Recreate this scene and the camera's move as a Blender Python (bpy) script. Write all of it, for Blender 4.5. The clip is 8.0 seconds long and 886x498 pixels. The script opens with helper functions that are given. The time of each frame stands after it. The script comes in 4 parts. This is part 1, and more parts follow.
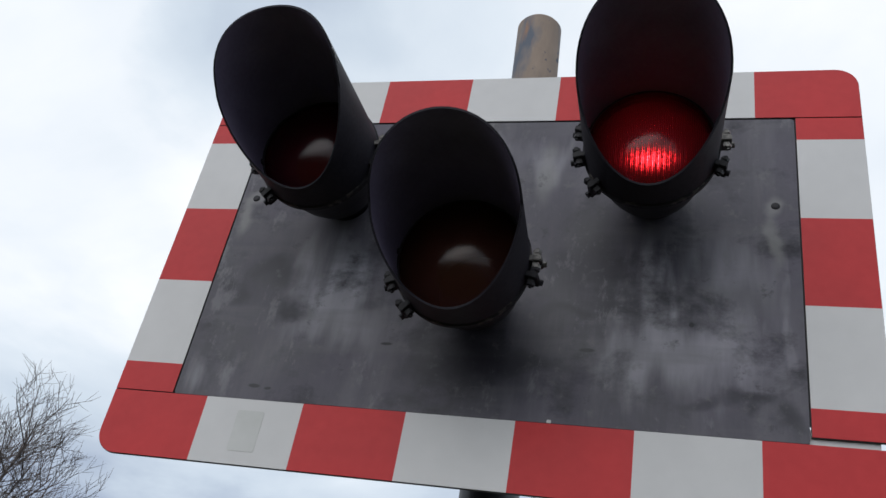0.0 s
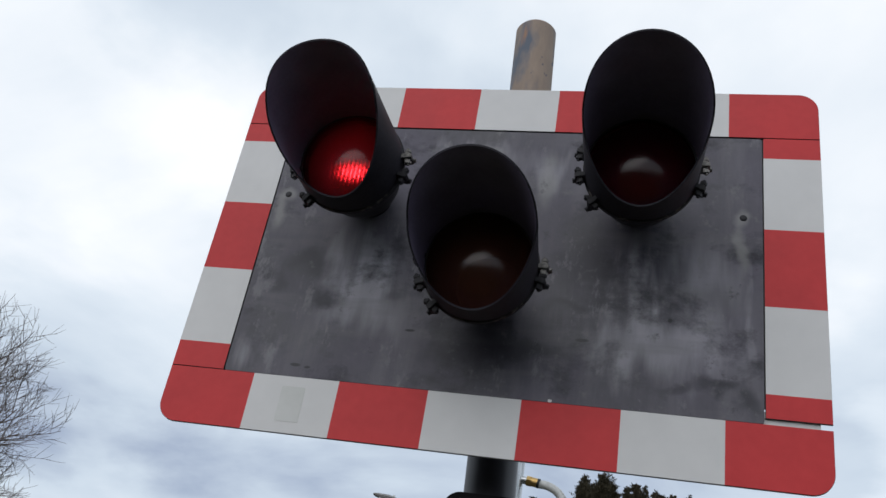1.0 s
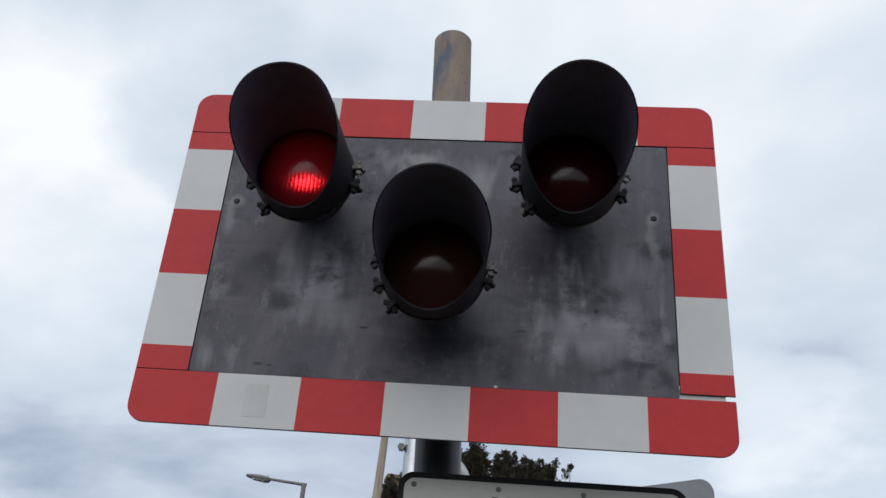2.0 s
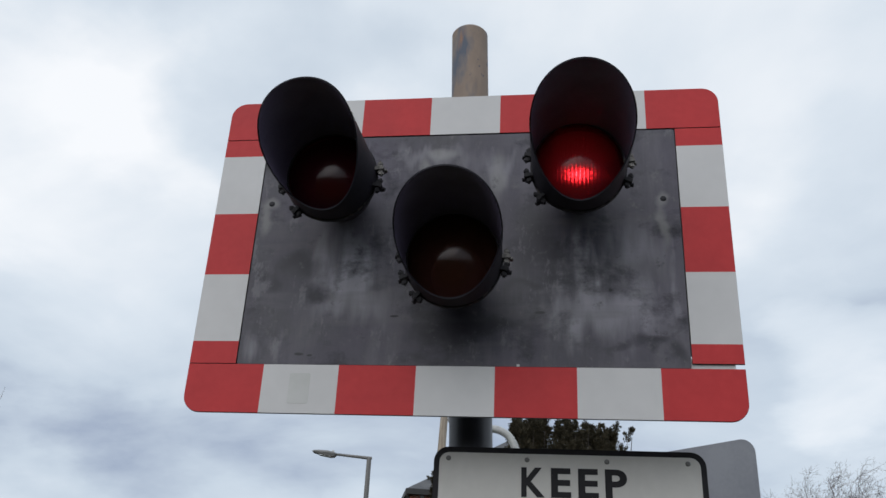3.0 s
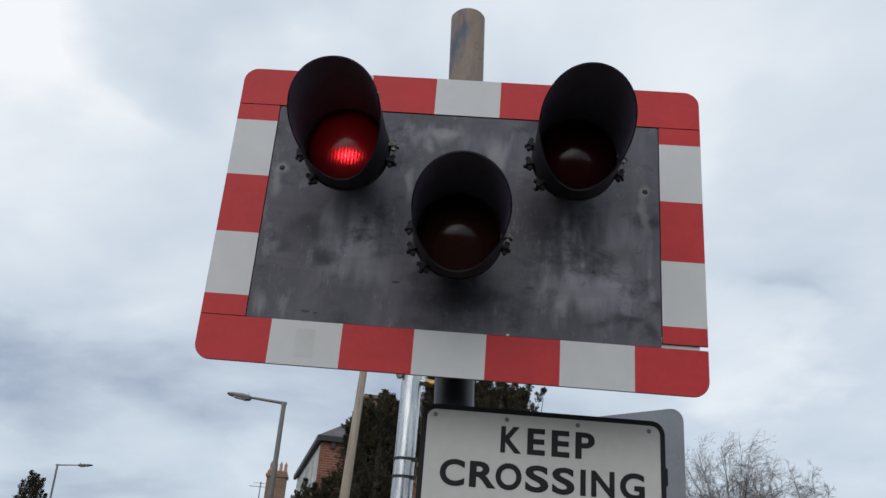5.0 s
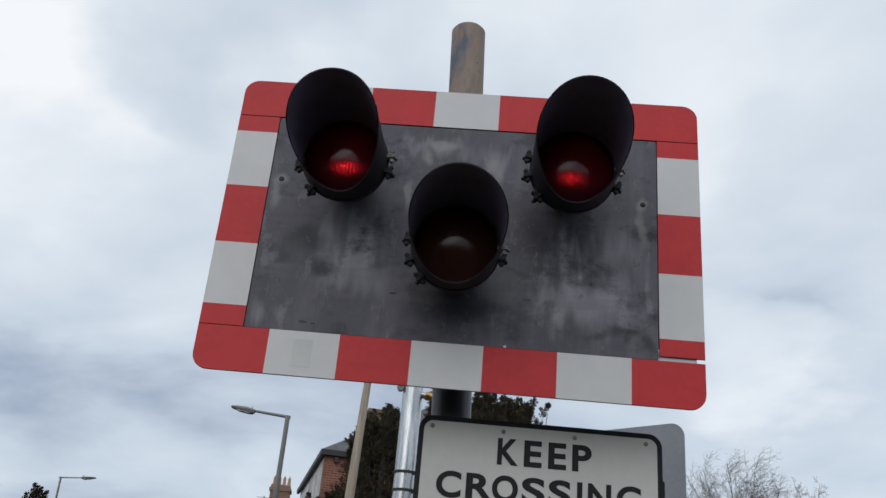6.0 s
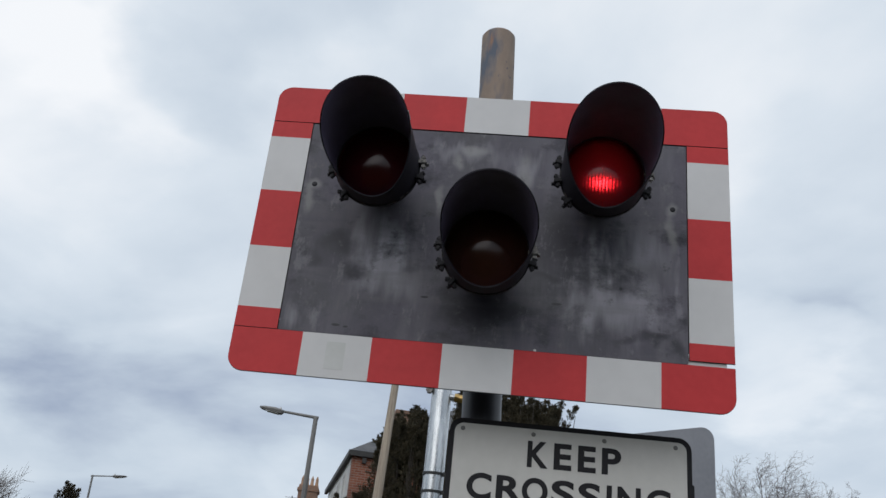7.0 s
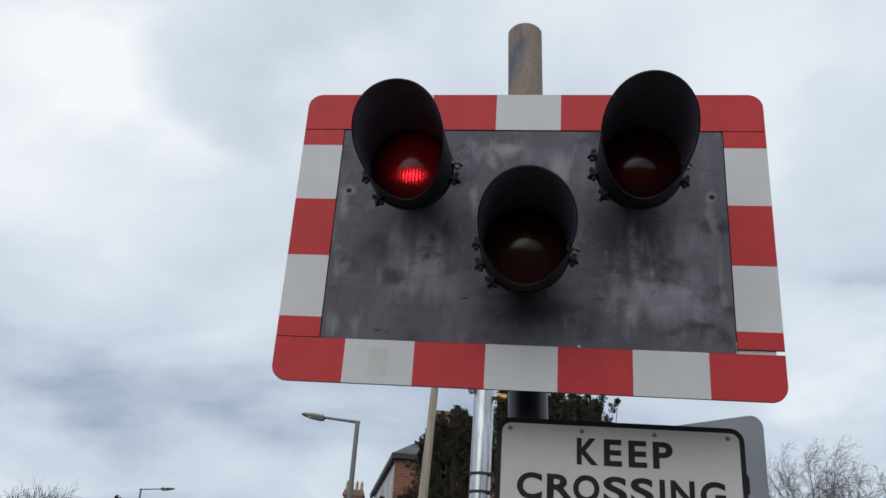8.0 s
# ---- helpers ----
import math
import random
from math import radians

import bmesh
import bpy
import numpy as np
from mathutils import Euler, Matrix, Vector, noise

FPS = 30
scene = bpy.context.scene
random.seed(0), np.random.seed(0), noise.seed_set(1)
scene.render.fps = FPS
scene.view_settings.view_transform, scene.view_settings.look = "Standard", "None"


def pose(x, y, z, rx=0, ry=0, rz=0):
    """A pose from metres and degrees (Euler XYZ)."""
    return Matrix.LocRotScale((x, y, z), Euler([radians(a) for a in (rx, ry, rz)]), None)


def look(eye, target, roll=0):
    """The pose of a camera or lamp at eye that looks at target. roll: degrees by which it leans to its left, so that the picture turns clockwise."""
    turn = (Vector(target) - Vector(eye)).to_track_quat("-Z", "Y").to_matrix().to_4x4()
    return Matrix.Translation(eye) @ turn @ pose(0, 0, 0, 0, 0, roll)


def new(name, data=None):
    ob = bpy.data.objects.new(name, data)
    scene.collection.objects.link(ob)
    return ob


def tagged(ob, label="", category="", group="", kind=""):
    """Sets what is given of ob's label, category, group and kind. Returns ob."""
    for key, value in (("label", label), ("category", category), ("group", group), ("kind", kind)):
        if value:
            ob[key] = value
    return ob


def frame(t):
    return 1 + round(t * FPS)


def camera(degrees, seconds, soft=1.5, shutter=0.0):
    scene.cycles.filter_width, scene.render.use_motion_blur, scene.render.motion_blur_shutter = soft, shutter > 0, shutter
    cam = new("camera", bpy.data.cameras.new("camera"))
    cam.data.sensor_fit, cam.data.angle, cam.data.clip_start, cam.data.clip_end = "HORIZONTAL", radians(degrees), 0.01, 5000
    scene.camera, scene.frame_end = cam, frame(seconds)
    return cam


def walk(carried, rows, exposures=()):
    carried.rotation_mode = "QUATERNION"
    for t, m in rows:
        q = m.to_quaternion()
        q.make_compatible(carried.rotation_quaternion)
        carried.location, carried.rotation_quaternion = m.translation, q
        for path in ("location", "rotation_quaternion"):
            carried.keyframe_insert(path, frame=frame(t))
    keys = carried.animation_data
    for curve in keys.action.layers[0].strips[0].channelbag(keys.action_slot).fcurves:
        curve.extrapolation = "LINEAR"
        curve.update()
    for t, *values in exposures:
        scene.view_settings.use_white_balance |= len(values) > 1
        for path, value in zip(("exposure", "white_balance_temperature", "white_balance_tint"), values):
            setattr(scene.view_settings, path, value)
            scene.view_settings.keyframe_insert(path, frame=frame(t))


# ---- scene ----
cam = camera(52.5, 8.0)
PATH = [
    (0, (0.281, -1.134, 1.769), (-0.223, 0.47, 2.852), 11.3),
    (0.2, (0.276, -1.179, 1.755), (-0.183, 0.436, 2.841), 11.7),
    (0.3, (0.278, -1.198, 1.746), (-0.169, 0.413, 2.843), 11.6),
    (0.4, (0.282, -1.218, 1.739), (-0.158, 0.39, 2.846), 11.5),
    (0.5, (0.284, -1.24, 1.736), (-0.139, 0.388, 2.819), 11.4),
    (0.6, (0.284, -1.268, 1.738), (-0.132, 0.384, 2.789), 11.0),
    (0.7, (0.281, -1.298, 1.741), (-0.131, 0.371, 2.763), 10.6),
    (0.8, (0.272, -1.327, 1.74), (-0.144, 0.371, 2.712), 10.53),
    (0.9, (0.256, -1.356, 1.738), (-0.174, 0.336, 2.712), 10.47),
    (1, (0.237, -1.383, 1.734), (-0.177, 0.313, 2.708), 10.4),
    (1.1, (0.218, -1.41, 1.728), (-0.164, 0.296, 2.699), 10.15),
    (1.2, (0.192, -1.435, 1.722), (-0.127, 0.279, 2.701), 9.9),
    (1.3, (0.156, -1.458, 1.716), (-0.095, 0.268, 2.693), 8.43),
    (1.4, (0.12, -1.478, 1.71), (-0.073, 0.262, 2.677), 6.97),
    (1.5, (0.098, -1.494, 1.705), (-0.057, 0.251, 2.67), 5.5),
    (1.6, (0.092, -1.506, 1.701), (-0.031, 0.237, 2.674), 5.05),
    (1.7, (0.091, -1.517, 1.698), (-0.009, 0.228, 2.671), 4.6),
    (2.8, (0.173, -1.654, 1.67), (-0.033, 0.125, 2.561), 2.8),
    (2.9, (0.175, -1.665, 1.67), (-0.044, 0.115, 2.555), 2.8),
    (3, (0.175, -1.674, 1.67), (-0.052, 0.101, 2.565), 2.8),
    (3.1, (0.174, -1.681, 1.671), (-0.06, 0.084, 2.584), 2.55),
    (3.2, (0.169, -1.689, 1.673), (-0.064, 0.072, 2.593), 2.3),
    (3.3, (0.16, -1.699, 1.672), (-0.072, 0.054, 2.607), 2.4),
    (3.4, (0.146, -1.712, 1.671), (-0.069, 0.038, 2.615), 2.5),
    (3.5, (0.129, -1.725, 1.67), (-0.06, 0.026, 2.617), 2.6),
    (3.6, (0.108, -1.739, 1.67), (-0.056, 0.02, 2.608), 2.5),
    (3.7, (0.087, -1.753, 1.669), (-0.046, 0.026, 2.572), 2.4),
    (3.8, (0.068, -1.769, 1.665), (-0.033, 0.025, 2.542), 2.3),
    (3.9, (0.052, -1.786, 1.656), (-0.002, 0.025, 2.503), 2.2),
    (4, (0.039, -1.803, 1.645), (0.007, 0.013, 2.483), 2.1),
    (4.1, (0.03, -1.819, 1.634), (0.004, 0.007, 2.45), 2.45),
    (4.2, (0.023, -1.831, 1.629), (-0.014, -0.003, 2.44), 2.8),
    (4.4, (0.013, -1.841, 1.628), (-0.043, -0.016, 2.444), 3.6),
    (4.5, (0.012, -1.842, 1.628), (-0.04, -0.012, 2.433), 4.0),
    (4.6, (0.012, -1.841, 1.627), (-0.037, -0.013, 2.437), 4.2),
    (4.7, (0.013, -1.84, 1.627), (-0.039, -0.014, 2.441), 4.4),
    (5.8, (0.03, -1.852, 1.655), (-0.014, -0.018, 2.451), 4.9),
    (5.9, (0.033, -1.849, 1.64), (-0.026, -0.021, 2.45), 5.0),
    (6, (0.034, -1.845, 1.625), (-0.03, -0.031, 2.464), 5.1),
    (6.2, (0.031, -1.854, 1.624), (-0.023, -0.048, 2.482), 5.5),
    (6.5, (0.036, -1.86, 1.628), (0.006, -0.052, 2.483), 5.6),
    (6.6, (0.035, -1.861, 1.627), (0.002, -0.056, 2.488), 5.57),
    (6.8, (0.032, -1.865, 1.624), (-0.048, -0.05, 2.461), 5.5),
    (7, (0.027, -1.869, 1.62), (-0.098, -0.057, 2.457), 6.0),
    (7.2, (0.018, -1.87, 1.618), (-0.131, -0.053, 2.439), 5.9),
    (7.5, (0.014, -1.866, 1.62), (-0.148, -0.05, 2.441), 5.7),
    (7.7, (0.011, -1.864, 1.62), (-0.163, -0.048, 2.439), 5.2),
    (8, (0.013, -1.86, 1.626), (-0.183, -0.051, 2.457), 4.0),
]
walk(cam, [(t, look(eye, target, roll)) for t, eye, target, roll in PATH], [(t, stops, 6370, 10) for t, stops in ((0.0, 0.16), (1.0, 0.14), (1.7, 0.11), (2.8, 0.04), (3.1, 0.02), (3.5, -0.10), (3.8, -0.06), (4.5, 0.0), (8.0, 0.0))])


# ---- daylight ----
world = bpy.data.worlds.new("overcast_sky")
scene.world = world
world.use_nodes = True


def build_sky():
    nt = world.node_tree
    nt.nodes.clear()
    N, L = nt.nodes.new, nt.links.new
    co = N("ShaderNodeTexCoord")
    sep = N("ShaderNodeSeparateXYZ")
    L(co.outputs["Generated"], sep.inputs[0])
    up = N("ShaderNodeMath"); up.operation = "MAXIMUM"; up.inputs[1].default_value = 0.0
    L(sep.outputs[2], up.inputs[0])
    lift = N("ShaderNodeMath"); lift.operation = "ADD"; lift.inputs[1].default_value = 0.22
    L(up.outputs[0], lift.inputs[0])
    px = N("ShaderNodeMath"); px.operation = "DIVIDE"
    py = N("ShaderNodeMath"); py.operation = "DIVIDE"
    L(sep.outputs[0], px.inputs[0]); L(lift.outputs[0], px.inputs[1])
    L(sep.outputs[1], py.inputs[0]); L(lift.outputs[0], py.inputs[1])
    flat = N("ShaderNodeCombineXYZ")
    L(px.outputs[0], flat.inputs[0]); L(py.outputs[0], flat.inputs[1])
    flat.inputs[2].default_value = SKY_SEED
    big = N("ShaderNodeTexNoise")
    big.inputs["Scale"].default_value = 1.15
    big.inputs["Detail"].default_value = 7
    big.inputs["Roughness"].default_value = 0.52
    big.inputs["Distortion"].default_value = 0.35
    L(flat.outputs[0], big.inputs["Vector"])
    # ragged edges for the larger cloud masses
    rag = N("ShaderNodeTexNoise")
    rag.inputs["Scale"].default_value, rag.inputs["Detail"].default_value = 3.2, 6
    L(flat.outputs[0], rag.inputs["Vector"])
    shift = N("ShaderNodeVectorMath"); shift.operation = "MULTIPLY_ADD"
    shift.inputs[1].default_value, shift.inputs[2].default_value = (0.30,) * 3, (-0.15,) * 3
    L(rag.outputs["Color"], shift.inputs[0])
    torn = N("ShaderNodeVectorMath"); torn.operation = "ADD"
    L(co.outputs["Generated"], torn.inputs[0]); L(shift.outputs[0], torn.inputs[1])
    unit = N("ShaderNodeVectorMath"); unit.operation = "NORMALIZE"
    L(torn.outputs[0], unit.inputs[0])
    total = big.outputs[0]
    for way, size, amount in CLOUDS:
        dot = N("ShaderNodeVectorMath"); dot.operation = "DOT_PRODUCT"
        dot.inputs[1].default_value = Vector(way).normalized()
        L(unit.outputs[0], dot.inputs[0])
        near = N("ShaderNodeMapRange"); near.interpolation_type = "SMOOTHSTEP"
        near.inputs[1].default_value, near.inputs[2].default_value = math.cos(radians(size)), math.cos(radians(size * 0.15))
        near.inputs[3].default_value, near.inputs[4].default_value = 0.0, amount
        L(dot.outputs["Value"], near.inputs[0])
        add = N("ShaderNodeMath"); add.operation = "ADD"
        L(total, add.inputs[0]); L(near.outputs[0], add.inputs[1])
        total = add.outputs[0]
    ramp = N("ShaderNodeValToRGB")
    e = ramp.color_ramp.elements
    e[0].position, e[0].color = 0.24, (0.34, 0.40, 0.52, 1)
    e[1].position, e[1].color = 0.78, (0.98, 0.99, 1.0, 1)
    mid = e.new(0.42); mid.color = (0.595, 0.67, 0.75, 1)
    mid = e.new(0.58); mid.color = (0.735, 0.798, 0.858, 1)
    L(total, ramp.inputs[0])
    sky = N("ShaderNodeTexSky")
    sky.sky_type, sky.sun_disc = "NISHITA", False
    sky.sun_elevation, sky.sun_rotation = radians(SUN_UP), radians(SUN_ROUND)
    dim = N("ShaderNodeMix"); dim.data_type = "RGBA"; dim.blend_type = "MULTIPLY"
    dim.inputs[0].default_value = 1.0
    L(sky.outputs[0], dim.inputs[6]); dim.inputs[7].default_value = (0.1, 0.1, 0.1, 1)
    mix = N("ShaderNodeMix"); mix.data_type = "RGBA"; mix.inputs[0].default_value = 0.93
    L(dim.outputs[2], mix.inputs[6]); L(ramp.outputs[0], mix.inputs[7])
    bg = N("ShaderNodeBackground")
    bg.inputs[1].default_value = SKY_POWER
    L(mix.outputs[2], bg.inputs[0])
    out = N("ShaderNodeOutputWorld")
    L(bg.outputs[0], out.inputs[0])


CLOUDS = (((-0.62, 0.54, 0.57), 22, 0.20), ((-0.42, 0.69, 0.59), 11, 0.12), ((-0.44, 0.60, 0.68), 9, -0.22),
          ((-0.29, 0.73, 0.62), 8, -0.16), ((0.37, 0.73, 0.58), 8, -0.07), ((0.17, 0.70, 0.69), 22, 0.21),
          ((0.30, 0.89, 0.335), 6, 0.18), ((0.33, 0.84, 0.45), 9, -0.05), ((-0.42, 0.86, 0.26), 12, 0.06), ((-0.36, 0.92, 0.11), 13, -0.13), ((-0.60, 0.75, 0.29), 9, -0.07), ((0.2, 0.96, 0.2), 24, -0.07))
SKY_SEED, SKY_POWER, SUN_UP, SUN_ROUND = 3.1, 1.0, 34.0, 198.0
build_sky()
sun = new("sun", bpy.data.lights.new("sun", "SUN"))
sun.data.energy, sun.data.angle, sun.data.color = 0.9, radians(60), (1.0, 0.975, 0.94)
sun.matrix_world = look((-8, -24, 17), (0, 0, 0))


# ---- materials ----
def material(name, dark, light, rough=0.6, metal=0.0, scale=8.0, stretch=(1, 1, 1), fine=60.0, bump=0.15, spread=(0.35, 0.65), spec=0.5, space="Object"):
    """Two scales of noise between two base colours, with rough and bump variation."""
    m = bpy.data.materials.new(name)
    m.use_nodes = True
    nt = m.node_tree
    N, L = nt.nodes.new, nt.links.new
    b = nt.nodes["Principled BSDF"]
    co = N("ShaderNodeTexCoord")
    mp = N("ShaderNodeMapping"); mp.inputs["Scale"].default_value = stretch
    L(co.outputs[space], mp.inputs[0])
    n1 = N("ShaderNodeTexNoise"); n1.inputs["Scale"].default_value = scale; n1.inputs["Detail"].default_value = 6
    n2 = N("ShaderNodeTexNoise"); n2.inputs["Scale"].default_value = fine; n2.inputs["Detail"].default_value = 4
    L(mp.outputs[0], n1.inputs[0]); L(mp.outputs[0], n2.inputs[0])
    mixn = N("ShaderNodeMix"); mixn.inputs[0].default_value = 0.32
    L(n1.outputs[0], mixn.inputs[2]); L(n2.outputs[0], mixn.inputs[3])
    rp = N("ShaderNodeValToRGB")
    e = rp.color_ramp.elements
    e[0].position, e[0].color = spread[0], (*dark, 1)
    e[1].position, e[1].color = spread[1], (*light, 1)
    L(mixn.outputs[0], rp.inputs[0])
    L(rp.outputs[0], b.inputs["Base Color"])
    rr = N("ShaderNodeMapRange")
    rr.inputs[3].default_value, rr.inputs[4].default_value = max(0.03, rough - 0.12), min(1, rough + 0.12)
    L(n1.outputs[0], rr.inputs[0]); L(rr.outputs[0], b.inputs["Roughness"])
    b.inputs["Metallic"].default_value = metal
    b.inputs["Specular IOR Level"].default_value = spec
    bp = N("ShaderNodeBump"); bp.inputs["Strength"].default_value = bump; bp.inputs["Distance"].default_value = 0.002
    L(n2.outputs[0], bp.inputs["Height"]); L(bp.outputs[0], b.inputs["Normal"])
    return m


M_RED = material("red_reflective_sheet", (0.46, 0.026, 0.029), (0.54, 0.038, 0.041), 0.5, scale=9, fine=60, bump=0.02, spec=0.25)
M_WHITE = material("white_reflective_sheet", (0.55, 0.538, 0.535), (0.62, 0.605, 0.60), 0.5, scale=4, fine=22, bump=0.03)
M_STICKER = material("faded_sticker", (0.50, 0.50, 0.48), (0.56, 0.555, 0.54), 0.6, scale=14)
M_EDGE = material("dark_aluminium_edge", (0.03, 0.03, 0.032), (0.07, 0.07, 0.075), 0.5, metal=0.3)
M_ALU = material("grey_sheet_aluminium", (0.195, 0.20, 0.225), (0.255, 0.26, 0.285), 0.55, metal=0.0, scale=5)
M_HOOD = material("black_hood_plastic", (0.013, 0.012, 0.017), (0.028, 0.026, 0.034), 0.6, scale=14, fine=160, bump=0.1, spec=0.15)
# black lifted to grey-violet: veiling glare put into the lining's colour
M_HOOD_IN = material("glare_lifted_lining", (0.125, 0.107, 0.168), (0.165, 0.143, 0.215), 0.7, scale=14, fine=160, bump=0.1, spec=0.2)
M_BODY = material("worn_black_casting", (0.008, 0.007, 0.010), (0.024, 0.022, 0.027), 0.5, scale=20, fine=120, bump=0.25, spec=0.25)
M_BAND = material("scuffed_band", (0.010, 0.009, 0.012), (0.20, 0.17, 0.15), 0.55, scale=28, fine=140, bump=0.3, spread=(0.50, 0.72), spec=0.25)
M_STEEL = material("dull_bolt_steel", (0.03, 0.029, 0.028), (0.20, 0.19, 0.18), 0.45, metal=0.8, scale=60, fine=200)
M_BRASS = material("brass", (0.35, 0.22, 0.08), (0.55, 0.38, 0.15), 0.35, metal=0.9, scale=40)
M_GALV = material("galvanised_steel", (0.32, 0.335, 0.35), (0.64, 0.655, 0.665), 0.27, metal=0.85, scale=60, stretch=(1, 1, 0.10), fine=90, bump=0.12)
M_POST = material("black_post_paint", (0.024, 0.024, 0.032), (0.048, 0.048, 0.060), 0.4, scale=6, stretch=(1, 1, 0.3), bump=0.1)
M_SIGN = material("white_sign_face", (0.53, 0.51, 0.478), (0.61, 0.588, 0.552), 0.45, scale=3.5, fine=40, bump=0.02)
M_BLACK = material("black_sign_film", (0.008, 0.007, 0.009), (0.016, 0.014, 0.017), 0.5, scale=20, spec=0.2)
M_RUBBER = material("black_cable_tie", (0.01, 0.01, 0.01), (0.02, 0.02, 0.02), 0.6)
M_CONDUIT = material("grey_flexible_conduit", (0.42, 0.42, 0.41), (0.56, 0.56, 0.54), 0.5, scale=40)
M_LAMPPOST = material("grey_painted_steel", (0.13, 0.13, 0.13), (0.22, 0.21, 0.20), 0.6, scale=1.5, stretch=(1, 1, 0.2), fine=14)
M_GLASS_WHITE = material("lantern_bowl", (0.55, 0.56, 0.56), (0.7, 0.7, 0.7), 0.3, scale=4)
M_WOODPOLE = material("weathered_grey_wood", (0.26, 0.21, 0.165), (0.45, 0.38, 0.30), 0.85, scale=5, stretch=(6, 6, 0.3), fine=30, bump=0.4)
M_BARK = material("dark_bark", (0.035, 0.028, 0.024), (0.09, 0.075, 0.065), 0.9, scale=6, stretch=(1, 1, 0.3))
# twig colour is lightened to stand in for haze over distance
M_TWIG = material("bare_twigs", (0.075, 0.062, 0.058), (0.15, 0.122, 0.112), 0.9, scale=1.0)
M_RENDER = material("white_render", (0.48, 0.48, 0.47), (0.68, 0.68, 0.66), 0.85, scale=0.8, stretch=(1, 1, 0.4), fine=6)
M_SLATE = material("slate_roof", (0.05, 0.052, 0.058), (0.12, 0.12, 0.125), 0.6, scale=2, fine=14, bump=0.5)
M_TIMBER = material("dark_painted_timber", (0.015, 0.014, 0.014), (0.04, 0.038, 0.036), 0.6, scale=3)
M_POT = material("terracotta_pot", (0.32, 0.19, 0.12), (0.46, 0.30, 0.20), 0.85, scale=6)
M_PANE = material("dark_window_glass", (0.015, 0.018, 0.022), (0.03, 0.034, 0.04), 0.08, scale=1, bump=0.0)
M_GRASS = material("verge_grass", (0.024, 0.024, 0.013), (0.050, 0.047, 0.027), 1.0, scale=0.6, fine=25, bump=0.6, spec=0.0)
M_ASPHALT = material("asphalt", (0.040, 0.040, 0.041), (0.070, 0.069, 0.067), 1.0, scale=1.2, fine=90, bump=0.5, spec=0.05)


def weathered_plate():
    """Chalky black paint: pale blooms, dark smears and vertical run-off."""
    m = bpy.data.materials.new("weathered_black_plate")
    m.use_nodes = True
    nt = m.node_tree
    N, L = nt.nodes.new, nt.links.new
    b = nt.nodes["Principled BSDF"]
    co = N("ShaderNodeTexCoord")

    def cloud(scale, stretch, detail, seed, lo, hi, rough=0.55):
        mp = N("ShaderNodeMapping"); mp.inputs["Scale"].default_value = stretch; mp.inputs["Location"].default_value = (seed, seed * 0.7, 0)
        L(co.outputs["Object"], mp.inputs[0])
        n = N("ShaderNodeTexNoise")
        n.inputs["Scale"].default_value, n.inputs["Detail"].default_value, n.inputs["Roughness"].default_value = scale, detail, rough
        n.inputs["Distortion"].default_value = 0.12
        L(mp.outputs[0], n.inputs[0])
        r = N("ShaderNodeMapRange")
        r.inputs[1].default_value, r.inputs[2].default_value = lo, hi
        L(n.outputs[0], r.inputs[0])
        return r.outputs[0], n.outputs[0]

    def blend(a, colour, fac):
        x = N("ShaderNodeMix"); x.data_type = "RGBA"
        L(fac, x.inputs[0])
        L(a, x.inputs[6])
        x.inputs[7].default_value = (*colour, 1)
        return x.outputs[2]

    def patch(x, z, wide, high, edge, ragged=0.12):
        """A worn or darker area of its own outline, broken up by noise."""
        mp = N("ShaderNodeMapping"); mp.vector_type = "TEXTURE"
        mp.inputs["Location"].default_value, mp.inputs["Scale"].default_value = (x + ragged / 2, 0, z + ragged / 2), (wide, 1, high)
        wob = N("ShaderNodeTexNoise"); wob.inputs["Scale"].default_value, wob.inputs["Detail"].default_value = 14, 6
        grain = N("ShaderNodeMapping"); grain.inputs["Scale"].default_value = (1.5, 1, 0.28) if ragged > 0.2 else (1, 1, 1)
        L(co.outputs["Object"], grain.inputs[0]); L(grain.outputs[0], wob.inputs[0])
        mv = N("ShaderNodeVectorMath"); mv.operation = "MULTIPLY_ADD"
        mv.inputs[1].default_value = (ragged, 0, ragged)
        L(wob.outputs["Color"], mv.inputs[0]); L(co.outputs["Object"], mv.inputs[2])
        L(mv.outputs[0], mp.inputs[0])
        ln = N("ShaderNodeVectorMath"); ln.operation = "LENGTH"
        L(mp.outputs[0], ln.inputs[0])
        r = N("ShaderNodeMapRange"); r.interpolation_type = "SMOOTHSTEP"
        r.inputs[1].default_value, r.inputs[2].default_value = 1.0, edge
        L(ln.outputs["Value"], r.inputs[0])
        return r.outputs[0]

    def half(fac, amount):
        n = N("ShaderNodeMath"); n.operation = "MULTIPLY"; n.inputs[1].default_value = amount
        L(fac, n.inputs[0])
        return n.outputs[0]

    bloom, _ = cloud(4.5, (1, 1, 0.7), 9, 2.3, 0.38, 0.64, 0.64)
    runs, _ = cloud(10, (1.5, 1, 0.2), 7, 7.7, 0.50, 0.74, 0.6)
    smear, _ = cloud(8.0, (0.9, 1, 1.2), 9, 4.1, 0.52, 0.66, 0.66)
    specks, fine = cloud(48, (1, 1, 1), 6, 1.0, 0.58, 0.72, 0.65)
    wipes, _ = cloud(15, (0.22, 1, 1.8), 6, 9.4, 0.52, 0.74)
    scuffs, _ = cloud(26, (1.0, 1, 0.45), 7, 14.0, 0.60, 0.68, 0.7)
    soot, _ = cloud(24, (0.9, 1, 0.9), 7, 21.0, 0.62, 0.72, 0.7)
